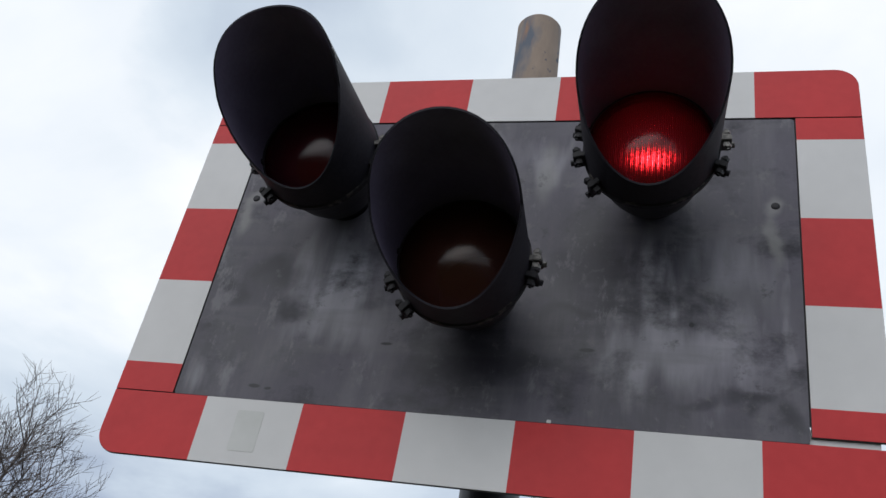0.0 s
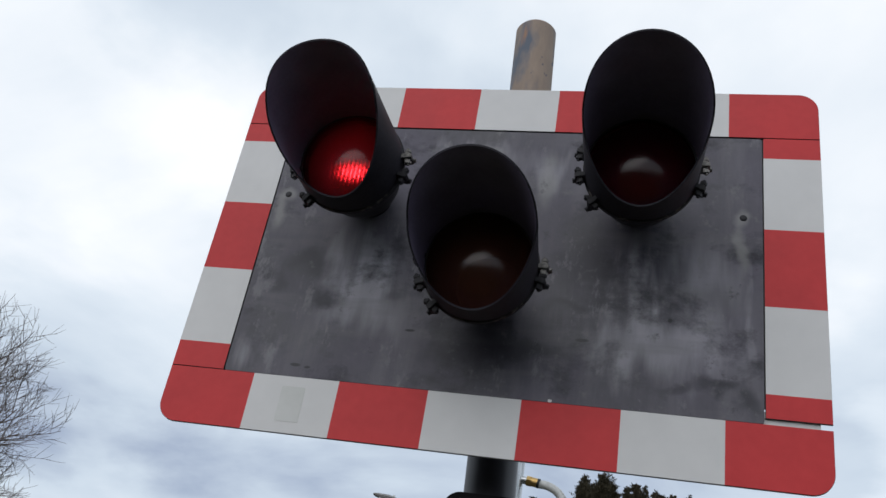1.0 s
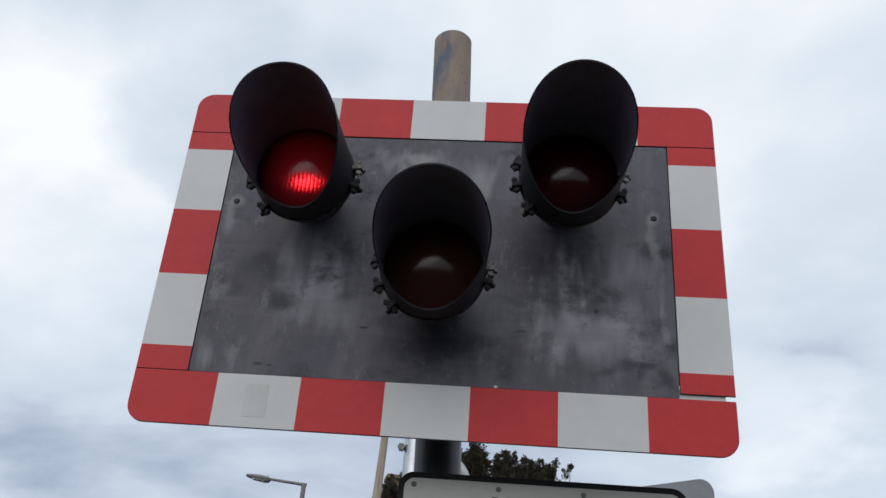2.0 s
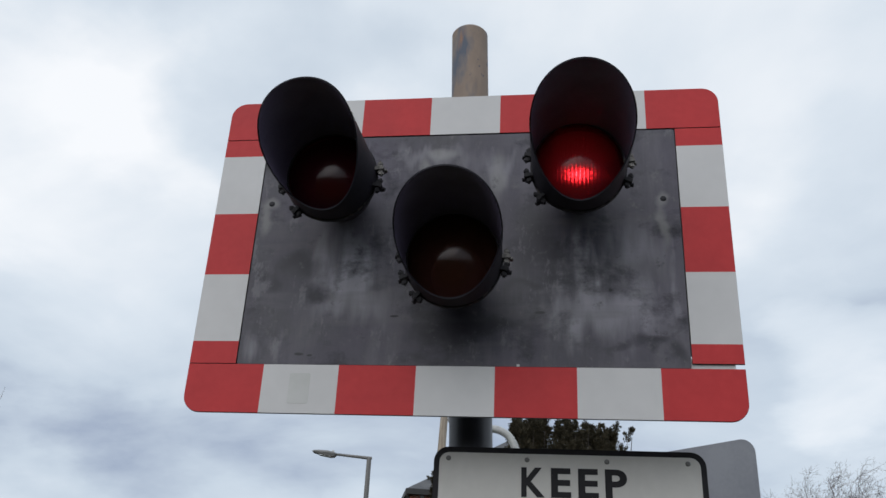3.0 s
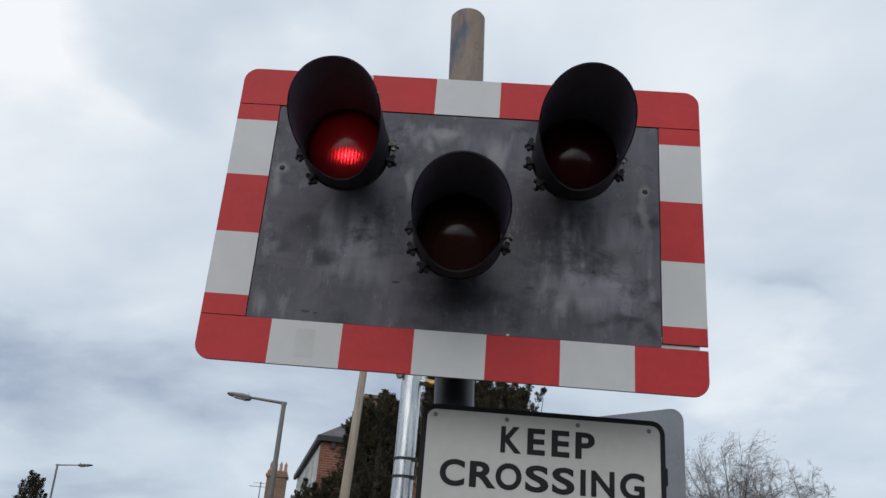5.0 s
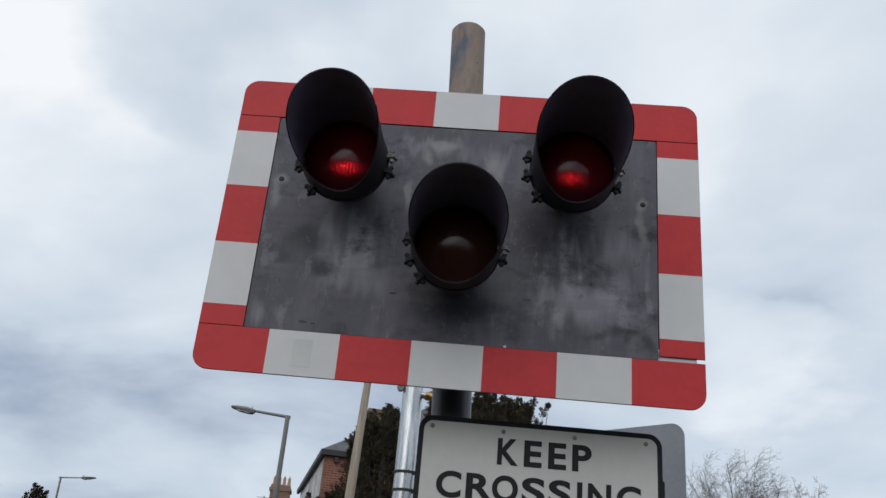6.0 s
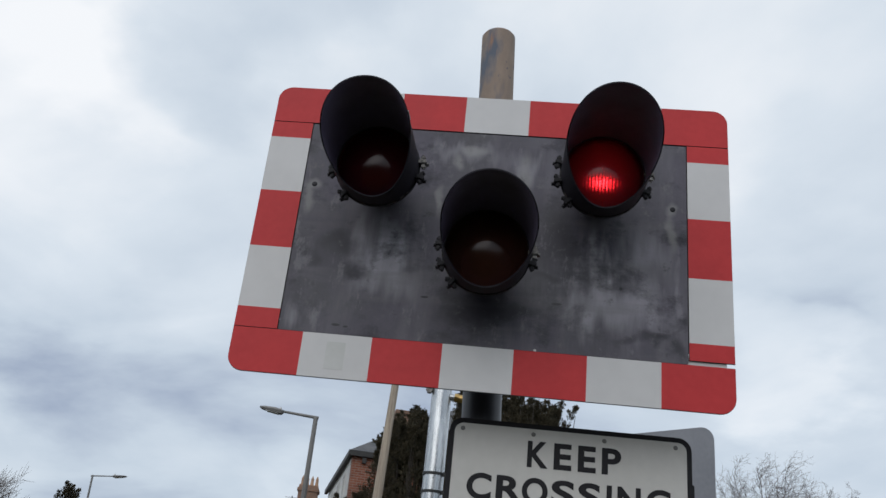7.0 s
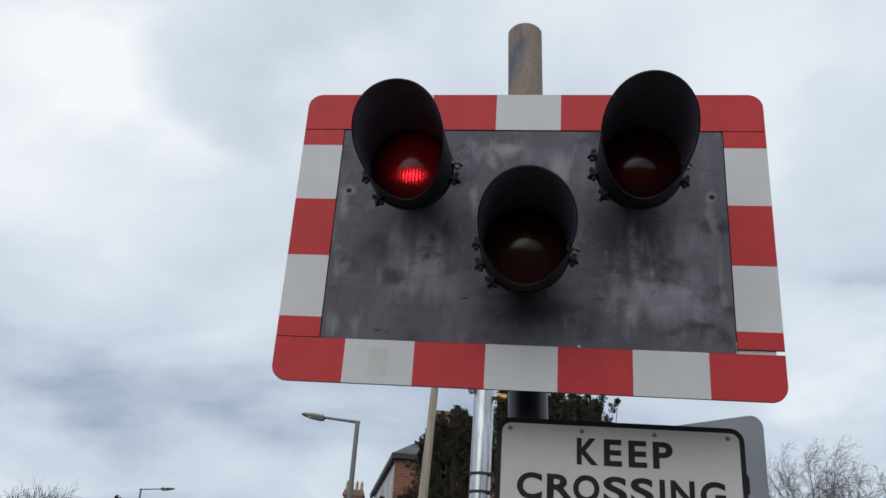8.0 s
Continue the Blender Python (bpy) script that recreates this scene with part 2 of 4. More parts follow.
    brush, _ = cloud(70, (1.6, 1, 0.10), 4, 31.0, 0.50, 0.70, 0.6)
    base = N("ShaderNodeRGB"); base.outputs[0].default_value = (0.034, 0.030, 0.042, 1)
    c = blend(base.outputs[0], (0.108, 0.098, 0.123), bloom)
    for x, z, wide, high, much in ((-0.24, 2.47, 0.085, 0.11, 0.65), (-0.235, 2.39, 0.13, 0.06, 0.36), (0.24, 2.46, 0.045, 0.14, 0.55), (0.242, 2.36, 0.10, 0.07, 0.4), (0.34, 2.37, 0.11, 0.09, 0.5),
                                   (0.35, 2.50, 0.08, 0.10, 0.36), (-0.415, 2.30, 0.05, 0.05, 0.3), (-0.06, 2.735, 0.14, 0.035, 0.26), (0.08, 2.72, 0.05, 0.05, 0.3), (0.43, 2.44, 0.02, 0.14, 0.3)):
        c = blend(c, (0.50, 0.485, 0.53), half(patch(x, z, wide, high, 0.0, 0.23), 0.85 * much))
    c = blend(c, (0.19, 0.178, 0.200), half(runs, 0.4))
    c = blend(c, (0.12, 0.114, 0.126), half(wipes, 0.55))
    c = blend(c, (0.15, 0.14, 0.147), half(brush, 0.08))
    c = blend(c, (0.016, 0.014, 0.022), half(smear, 0.9))
    # darker areas, several of them just below or beside the lamps
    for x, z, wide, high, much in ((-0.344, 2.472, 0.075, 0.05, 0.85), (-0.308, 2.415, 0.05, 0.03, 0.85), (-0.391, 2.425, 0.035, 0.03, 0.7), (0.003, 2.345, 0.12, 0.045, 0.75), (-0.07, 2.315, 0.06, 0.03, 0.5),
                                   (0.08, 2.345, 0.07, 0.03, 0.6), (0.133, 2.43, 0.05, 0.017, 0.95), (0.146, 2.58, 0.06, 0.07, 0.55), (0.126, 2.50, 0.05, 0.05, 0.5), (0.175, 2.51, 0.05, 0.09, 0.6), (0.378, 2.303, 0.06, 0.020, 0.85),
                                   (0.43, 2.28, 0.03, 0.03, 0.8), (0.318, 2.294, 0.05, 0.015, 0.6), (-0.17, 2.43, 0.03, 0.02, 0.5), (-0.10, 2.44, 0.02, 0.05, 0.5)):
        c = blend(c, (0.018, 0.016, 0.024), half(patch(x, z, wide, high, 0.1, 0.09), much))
    for x, z, wide, high in ((0.072, 2.69, 0.022, 0.08), (-0.048, 2.746, 0.05, 0.018), (-0.087, 2.714, 0.02, 0.03), (-0.122, 2.61, 0.013, 0.06), (0.418, 2.57, 0.013, 0.07), (-0.430, 2.59, 0.013, 0.05), (0.42, 2.629, 0.024, 0.022), (-0.424, 2.626, 0.024, 0.022)):
        c = blend(c, (0.26, 0.255, 0.25), half(patch(x, z, wide, high, 0.2, 0.05), 0.55))
    c = blend(c, (0.22, 0.212, 0.228), half(scuffs, 0.4))
    c = blend(c, (0.012, 0.011, 0.014), half(soot, 0.75))
    for x, z, wide, high in ((0.163, 2.368, 0.014, 0.004), (-0.132, 2.361, 0.011, 0.003), (0.303, 2.417, 0.005, 0.005), (-0.322, 2.279, 0.012, 0.004), (-0.300, 2.275, 0.007, 0.003)):
        c = blend(c, (0.010, 0.010, 0.012), half(patch(x, z, wide, high, 0.5, 0.008), 0.9))
    c = blend(c, (0.14, 0.138, 0.138), half(specks, 0.5))
    L(c, b.inputs["Base Color"])
    rr = N("ShaderNodeMapRange"); rr.inputs[3].default_value, rr.inputs[4].default_value = 0.45, 0.8
    L(bloom, rr.inputs[0]); L(rr.outputs[0], b.inputs["Roughness"])
    bp = N("ShaderNodeBump"); bp.inputs["Strength"].default_value, bp.inputs["Distance"].default_value = 0.12, 0.002
    L(fine, bp.inputs["Height"]); L(bp.outputs[0], b.inputs["Normal"])
    return m


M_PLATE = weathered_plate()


def flaking_post():
    """Buff paint weathered to brown, with blue-grey patches and orange streaks."""
    m = material("flaking_buff_paint", (0.20, 0.150, 0.118), (0.34, 0.255, 0.198), 0.7, scale=7, stretch=(1, 1, 0.35), fine=45, bump=0.4)
    nt = m.node_tree
    N, L = nt.nodes.new, nt.links.new
    b = nt.nodes["Principled BSDF"]
    src = b.inputs["Base Color"].links[0].from_socket
    co = N("ShaderNodeTexCoord")
    for seed, stretch, lo, hi, colour in ((3.0, (1.4, 1.4, 0.5), 0.50, 0.66, (0.10, 0.115, 0.15)), (8.0, (2.2, 2.2, 0.4), 0.54, 0.68, (0.38, 0.19, 0.09)), (5.0, (3, 3, 2), 0.66, 0.7, (0.06, 0.07, 0.10))):
        mp = N("ShaderNodeMapping"); mp.inputs["Scale"].default_value = stretch; mp.inputs["Location"].default_value = (seed, seed, seed)
        n = N("ShaderNodeTexNoise"); n.inputs["Scale"].default_value, n.inputs["Detail"].default_value = 13, 5
        r = N("ShaderNodeMapRange"); r.inputs[1].default_value, r.inputs[2].default_value = lo, hi
        x = N("ShaderNodeMix"); x.data_type = "RGBA"; x.inputs[7].default_value = (*colour, 1)
        L(co.outputs["Object"], mp.inputs[0]); L(mp.outputs[0], n.inputs[0]); L(n.outputs[0], r.inputs[0])
        L(r.outputs[0], x.inputs[0]); L(src, x.inputs[6])
        src = x.outputs[2]
    L(src, b.inputs["Base Color"])
    return m


M_BUFF = flaking_post()


def brick_material(name, a, bcol, mortar):
    m = bpy.data.materials.new(name)
    m.use_nodes = True
    nt = m.node_tree
    N, L = nt.nodes.new, nt.links.new
    b = nt.nodes["Principled BSDF"]
    co = N("ShaderNodeTexCoord")
    sp = N("ShaderNodeSeparateXYZ"); L(co.outputs["Object"], sp.inputs[0])
    ad = N("ShaderNodeMath"); ad.operation = "ADD"
    L(sp.outputs[0], ad.inputs[0]); L(sp.outputs[1], ad.inputs[1])
    cb = N("ShaderNodeCombineXYZ"); L(ad.outputs[0], cb.inputs[0]); L(sp.outputs[2], cb.inputs[1])
    t = N("ShaderNodeTexBrick")
    t.inputs["Scale"].default_value = 1.0
    t.inputs["Brick Width"].default_value, t.inputs["Row Height"].default_value = 0.225, 0.075
    t.inputs["Mortar Size"].default_value = 0.006
    t.inputs["Color1"].default_value, t.inputs["Color2"].default_value, t.inputs["Mortar"].default_value = (*a, 1), (*bcol, 1), (*mortar, 1)
    L(cb.outputs[0], t.inputs["Vector"])
    n = N("ShaderNodeTexNoise"); n.inputs["Scale"].default_value = 1.3; n.inputs["Detail"].default_value = 5
    L(co.outputs["Object"], n.inputs[0])
    x = N("ShaderNodeMix"); x.data_type = "RGBA"; x.blend_type = "MULTIPLY"; x.inputs[0].default_value = 0.5
    L(t.outputs[0], x.inputs[6]); L(n.outputs[0], x.inputs[7])
    L(x.outputs[2], b.inputs["Base Color"])
    b.inputs["Roughness"].default_value = 0.9
    bp = N("ShaderNodeBump"); bp.inputs["Strength"].default_value = 0.6; bp.inputs["Distance"].default_value = 0.01
    L(t.outputs["Fac"], bp.inputs["Height"]); bp.invert = True
    L(bp.outputs[0], b.inputs["Normal"])
    return m


M_BRICK = brick_material("red_brick", (0.33, 0.12, 0.07), (0.23, 0.075, 0.045), (0.32, 0.28, 0.24))
M_STACK = brick_material("buff_brick", (0.36, 0.20, 0.13), (0.27, 0.15, 0.10), (0.28, 0.25, 0.22))


def foliage_material():
    m = bpy.data.materials.new("dark_conifer_sprays")
    m.use_nodes = True
    nt = m.node_tree
    N, L = nt.nodes.new, nt.links.new
    b = nt.nodes["Principled BSDF"]
    g = N("ShaderNodeNewGeometry")
    r = N("ShaderNodeValToRGB")
    r.color_ramp.elements[0].color = (0.022, 0.022, 0.012, 1)
    r.color_ramp.elements[1].color = (0.080, 0.062, 0.032, 1)
    L(g.outputs["Random Per Island"], r.inputs[0])
    L(r.outputs[0], b.inputs["Base Color"])
    b.inputs["Roughness"].default_value = 0.8
    return m


M_LEAF = foliage_material()


def lens_material(name, tint, body):
    """Coloured signal glass: clear colour with some milky body and a glossy face."""
    m = bpy.data.materials.new(name)
    m.use_nodes = True
    nt = m.node_tree
    nt.nodes.clear()
    N, L = nt.nodes.new, nt.links.new
    tr = N("ShaderNodeBsdfTransparent"); tr.inputs[0].default_value = (*tint, 1)
    df = N("ShaderNodeBsdfDiffuse"); df.inputs[0].default_value = (*body, 1)
    gl = N("ShaderNodeBsdfGlossy"); gl.inputs["Roughness"].default_value = 0.17
    gl.inputs[0].default_value = (0.6, 0.58, 0.58, 1)
    fr = N("ShaderNodeFresnel"); fr.inputs[0].default_value = 1.52
    a = N("ShaderNodeMixShader"); a.inputs[0].default_value = 0.50
    tl = N("ShaderNodeBsdfTranslucent"); tl.inputs[0].default_value = (*[0.6 * c for c in tint], 1)
    milky = N("ShaderNodeMixShader"); milky.inputs[0].default_value = 0.20
    L(df.outputs[0], milky.inputs[1]); L(tl.outputs[0], milky.inputs[2])
    c = N("ShaderNodeMixShader")
    L(tr.outputs[0], a.inputs[1]); L(milky.outputs[0], a.inputs[2])
    L(fr.outputs[0], c.inputs[0]); L(a.outputs[0], c.inputs[1]); L(gl.outputs[0], c.inputs[2])
    o = N("ShaderNodeOutputMaterial"); L(c.outputs[0], o.inputs[0])
    return m


M_LENS_RED = lens_material("red_signal_glass", (0.85, 0.06, 0.07), (0.020, 0.003, 0.007))
M_LENS_AMBER = lens_material("amber_signal_glass", (0.7, 0.30, 0.06), (0.085, 0.026, 0.016))


def glow_material():
    """The lit lamp reflector: even glow with a hot core broken into upright ribs of light."""
    m = bpy.data.materials.new("lit_reflector")
    m.use_nodes = True
    nt = m.node_tree
    nt.nodes.clear()
    N, L = nt.nodes.new, nt.links.new
    co = N("ShaderNodeTexCoord")
    sp = N("ShaderNodeSeparateXYZ"); L(co.outputs["Object"], sp.inputs[0])

    def math(op, a, b=None):
        n = N("ShaderNodeMath"); n.operation = op
        for i, v in enumerate((a, b)):
            if v is None:
                continue
            if isinstance(v, (int, float)):
                n.inputs[i].default_value = v
            else:
                L(v, n.inputs[i])
        return n.outputs[0]

    x = math("DIVIDE", sp.outputs[0], CORE[0])
    z = math("DIVIDE", math("SUBTRACT", sp.outputs[2], CORE[2]), CORE[1])
    d2 = math("ADD", math("MULTIPLY", x, x), math("MULTIPLY", z, z))
    core = math("POWER", 2.718, math("MULTIPLY", d2, -1.0))
    ribs = math("POWER", math("ABSOLUTE", math("SINE", math("MULTIPLY", sp.outputs[0], 3.1416 / 0.0075))), 2.2)
    flick = N("ShaderNodeTexNoise"); flick.inputs["Scale"].default_value, flick.inputs["Detail"].default_value = 230, 2
    L(co.outputs["Object"], flick.inputs[0])
    dots = math("MULTIPLY", 5.0, math("POWER", flick.outputs[0], 2.4))
    hot = math("MULTIPLY", math("MULTIPLY", core, math("ADD", 0.12, ribs)), dots)
    far = math("ADD", math("MULTIPLY", sp.outputs[0], sp.outputs[0]), math("MULTIPLY", sp.outputs[2], sp.outputs[2]))
    wash = math("POWER", 2.718, math("MULTIPLY", far, -1.0 / 0.058 ** 2))
    strength = math("ADD", math("MULTIPLY", wash, GLOW), math("MULTIPLY", hot, HOT))
    em = N("ShaderNodeEmission"); em.inputs[0].default_value = (1.0, 0.30, 0.36, 1)
    L(strength, em.inputs[1])
    o = N("ShaderNodeOutputMaterial"); L(em.outputs[0], o.inputs[0])
    return m


CORE, GLOW, HOT = (0.021, 0.012, -0.010), 0.20, 36.0
M_GLOW = glow_material()


# ---- mesh helpers ----
def part(name, bm, mat, parent=None, label=""):
    me = bpy.data.meshes.new(name)
    bm.to_mesh(me)
    bm.free()
    me.materials.append(mat)
    ob = new(name, me)
    if parent is not None:
        ob.parent = parent
    if label:
        ob["label"] = label
    return ob


def thing(name, label, category, at=None, group="", kind=""):
    ob = new(name)
    ob.empty_display_size = 0.1
    if at is not None:
        ob.matrix_basis = at
    return tagged(ob, label, category, group, kind)


def smooth(ob, angle=35):
    me = ob.data
    me.polygons.foreach_set("use_smooth", [True] * len(me.polygons))
    me.set_sharp_from_angle(angle=radians(angle))
    return ob


def box(bm, x0, x1, y0, y1, z0, z1, bevel=0.0):
    g = bmesh.ops.create_cube(bm, size=1)["verts"]
    for v in g:
        v.co = Vector(((x0 + x1) / 2 + v.co.x * (x1 - x0), (y0 + y1) / 2 + v.co.y * (y1 - y0), (z0 + z1) / 2 + v.co.z * (z1 - z0)))
    if bevel:
        bmesh.ops.bevel(bm, geom=list({e for v in g for e in v.link_edges}), offset=bevel, segments=2, affect="EDGES")


def tube(bm, a, b, r0, r1=None, n=24, cap=True):
    """A tapered round bar from a to b."""
    r1 = r0 if r1 is None else r1
    a, b = Vector(a), Vector(b)
    q = (b - a).to_track_quat("Z", "Y").to_matrix()
    rings = []
    for c, r in ((a, r0), (b, r1)):
        rings.append([bm.verts.new(c + q @ Vector((r * math.cos(k * 2 * math.pi / n), r * math.sin(k * 2 * math.pi / n), 0))) for k in range(n)])
    for k in range(n):
        bm.faces.new((rings[0][k], rings[0][(k + 1) % n], rings[1][(k + 1) % n], rings[1][k]))
    if cap:
        bm.faces.new(rings[0][::-1])
        bm.faces.new(rings[1])


def lathe(bm, profile, n=48, axis="y", flip=False):
    """Turns a profile of (radius, along) about an axis."""
    rings = []
    for r, s in profile:
        ring = []
        for k in range(n):
            c, d = r * math.cos(k * 2 * math.pi / n), r * math.sin(k * 2 * math.pi / n)
            ring.append(bm.verts.new((c, s, d) if axis == "y" else (c, d, s)))
        rings.append(ring)
    for p, q in zip(rings, rings[1:]):
        for k in range(n):
            f = (p[k], p[(k + 1) % n], q[(k + 1) % n], q[k])
            bm.faces.new(f[::-1] if flip else f)


def rounded(x0, x1, z0, z1, radii, steps=8):
    """Outline of a rectangle in x, z with radii at its lower left, lower right, upper right and upper left."""
    out = []
    corners = ((x0, z0, 180), (x1, z0, 270), (x1, z1, 0), (x0, z1, 90))
    for (cx, cz, start), r in zip(corners, radii):
        if r <= 0:
            out.append((cx, cz))
            continue
        mx, mz = cx + (r if cx == x0 else -r), cz + (r if cz == z0 else -r)
        for k in range(steps + 1):
            a = radians(start + 90 * k / steps)
            out.append((mx + r * math.cos(a), mz + r * math.sin(a)))
    return out


def sheet(bm, outline, y_front, y_back):
    """A flat sheet cut to an outline, facing -y."""
    f = [bm.verts.new((x, y_front, z)) for x, z in outline]
    b = [bm.verts.new((x, y_back, z)) for x, z in outline]
    bm.faces.new(f)
    bm.faces.new(b[::-1])
    n = len(f)
    for k in range(n):
        bm.faces.new((f[k], b[k], b[(k + 1) % n], f[(k + 1) % n]))


def holed_sheet(name, outline, holes, y_front, thick):
    """A sheet with round holes, cut from a filled outline."""
    cu = bpy.data.curves.new(name, "CURVE")
    cu.dimensions, cu.fill_mode, cu.extrude = "2D", "BOTH", thick / 2
    loops = [outline] + [[(x + r * math.cos(k * math.pi / 24), z + r * math.sin(k * math.pi / 24)) for k in range(48)] for x, z, r in holes]
    for loop in loops:
        s = cu.splines.new("POLY")
        s.points.add(len(loop) - 1)
        for p, (x, z) in zip(s.points, loop):
            p.co = (x, z, 0, 1)
        s.use_cyclic_u = True
    ob = new(name, cu)
    me = bpy.data.meshes.new_from_object(ob.evaluated_get(bpy.context.evaluated_depsgraph_get()))
    bpy.data.objects.remove(ob)
    bpy.data.curves.remove(cu)
    bm = bmesh.new()
    bm.from_mesh(me)
    bpy.data.meshes.remove(me)
    for v in bm.verts:
        v.co = Vector((v.co.x, y_front + thick / 2 - v.co.z, v.co.y))
    bmesh.ops.remove_doubles(bm, verts=bm.verts, dist=0.00002)
    bmesh.ops.recalc_face_normals(bm, faces=bm.faces)
    return bm


def letter(char, x0, x1, z0, z1, y, mat, parent, bold=0.0):
    """One flat capital in the built-in font, fitted to a rectangle in x, z."""
    cu = bpy.data.curves.new("letter", "FONT")
    cu.body, cu.size, cu.extrude, cu.offset, cu.resolution_u = char, 1.0, 0.004, bold, 6
    ob = new("letter", cu)
    me = bpy.data.meshes.new_from_object(ob.evaluated_get(bpy.context.evaluated_depsgraph_get()))
    bpy.data.objects.remove(ob)
    bpy.data.curves.remove(cu)
    bm = bmesh.new()
    bm.from_mesh(me)
    bpy.data.meshes.remove(me)
    lo = [min(v.co[i] for v in bm.verts) for i in range(2)]
    hi = [max(v.co[i] for v in bm.verts) for i in range(2)]
    for v in bm.verts:
        u, w = (v.co.x - lo[0]) / (hi[0] - lo[0]), (v.co.y - lo[1]) / (hi[1] - lo[1])
        v.co = Vector((x0 + u * (x1 - x0), y - v.co.z * 0.1, z0 + w * (z1 - z0)))
    bmesh.ops.remove_doubles(bm, verts=bm.verts, dist=0.00001)
    return part("letter", bm, mat, parent)


def from_arrays(name, verts, faces, mat, parent=None):
    me = bpy.data.meshes.new(name)
    me.from_pydata(verts, [], faces)
    me.materials.append(mat)
    ob = new(name, me)
    if parent is not None:
        ob.parent = parent
    return ob


# ---- ground ----
bm = bmesh.new()
box(bm, -400, 400, -400, 400, -0.3, 0.0)
tagged(part("ground", bm, M_GRASS), "short rough winter grass verge beside the crossing", "ground", kind="structure")
bm = bmesh.new()
box(bm, 3.4, 9.6, -150, 150, -0.2, 0.02)
tagged(part("road", bm, M_ASPHALT), "worn grey asphalt road past the signal", "road", kind="structure")


# ---- signal post ----
LEAN_X = -0.032


def post_x(z):
    return 0.0035 + LEAN_X * (z - 2.5)


POST_Y = 0.20
post = thing("signal_post", "round steel signal post, black below and flaking buff paint above", "post")
bm = bmesh.new()
tube(bm, (post_x(0), POST_Y, 0.0), (post_x(2.62), POST_Y, 2.62), 0.0462, n=40)
smooth(part("shaft", bm, M_POST, post, "glossy black painted shaft"))
bm = bmesh.new()
tube(bm, (post_x(2.62), POST_Y, 2.62), (post_x(3.246), POST_Y, 3.246), 0.0470, n=40)
tube(bm, (post_x(3.246), POST_Y, 3.246), (post_x(3.253), POST_Y, 3.253), 0.0470, 0.042, n=40)
smooth(part("upper_shaft", bm, M_BUFF, post, "weathered buff upper shaft with rust streaks"))
bm = bmesh.new()
lathe(bm, [(0.0470, 0.0), (0.11, 0.0), (0.11, 0.015), (0.06, 0.02), (0.0470, 0.06)], axis="z")
for v in bm.verts:
    v.co += Vector((post_x(0), POST_Y, 0.02))
part("base_flange", bm, M_POST, post)

# ---- chequered board ----
X_PLATE, X_OUT = 0.45, 0.55
Z_BOT, Z_LOW, Z_PLATE0, Z_PLATE1, Z_TOP = 2.159, 2.2600, 2.2605, 2.800, 2.905
LIGHTS = {"left": (-0.256, 2.609), "centre": (0.0, 2.420), "right": (0.241, 2.622)}
CUTS = (-0.55, -0.3925, -0.238, -0.0825, 0.0735, 0.2325, 0.392, 0.55)
SIDE_CUTS = (2.2610, 2.309, 2.4605, 2.608, 2.757, 2.8010)



def rack(bm):
    """The assembled board is a little out of square."""
    for v in bm.verts:
        u, w = (v.co.x + 0.55) / 1.1, (v.co.z - 2.159) / 0.746
        a, b, c, d = (1 - u) * (1 - w), u * (1 - w), u * w, (1 - u) * w
        v.co.x += a * 0.0035 - b * 0.001 + c * 0.0055 - d * 0.001
        v.co.z += -a * 0.002 - b * 0.009 + c * 0.003 - d * 0.007
    return bm


board = thing("signal_board", "black weathered backing board with a red and white chequered border", "signal board")
holes = [(x, z + 0.0197, 0.0400) for x, z in LIGHTS.values()]
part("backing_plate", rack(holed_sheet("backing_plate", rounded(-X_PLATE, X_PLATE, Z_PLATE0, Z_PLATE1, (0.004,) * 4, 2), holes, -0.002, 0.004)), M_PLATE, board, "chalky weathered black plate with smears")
# carrier strips behind the coloured sheeting
for name, outline in (("top_strip", rounded(-X_OUT, X_OUT, 2.8030, Z_TOP, (0, 0, 0.035, 0.035))),
                      ("bottom_strip", rounded(-X_OUT, X_OUT, Z_BOT, Z_LOW, (0.035, 0.035, 0, 0)))):
    bm = bmesh.new()
    sheet(bm, outline, -0.0015, 0.0025)
    strip = part(name, rack(bm), M_EDGE, board, "dark aluminium strip")
    for k in range(7):
        low = name == "bottom_strip"
        r = [0, 0, 0, 0]
        if k == 0:
            r[0 if low else 3] = 0.0345
        if k == 6:
            r[1 if low else 2] = 0.0345
        z0, z1 = (Z_BOT + 0.0006, Z_LOW - 0.0004) if low else (2.8034, Z_TOP - 0.0006)
        x0, x1 = max(CUTS[k], -X_OUT + 0.0006), min(CUTS[k + 1], X_OUT - 0.0006)
        bm = bmesh.new()
        sheet(bm, rounded(x0, x1, z0, z1, r), -0.0027, -0.0014)
        part("panel", rack(bm), M_WHITE if k % 2 else M_RED, strip)
for sx, name in ((-1, "side_strip"), (1, "side_strip")):
    xa, xb = sorted((sx * (X_PLATE + 0.002), sx * X_OUT))
    foot = SIDE_CUTS[0] if sx < 0 else 2.2695
    bm = bmesh.new()
    sheet(bm, rounded(xa, xb, foot, SIDE_CUTS[-1], (0,) * 4), -0.0015, 0.0025)
    strip = part(name, rack(bm), M_EDGE, board, "dark aluminium strip")
    for k in range(5):
        bm = bmesh.new()
        sheet(bm, rounded(xa + 0.0005, xb - 0.0005, foot + 0.0005 if k == 0 else SIDE_CUTS[k], SIDE_CUTS[k + 1], (0,) * 4), -0.0027, -0.0014)
        part("panel", rack(bm), M_WHITE if k % 2 else M_RED, strip)
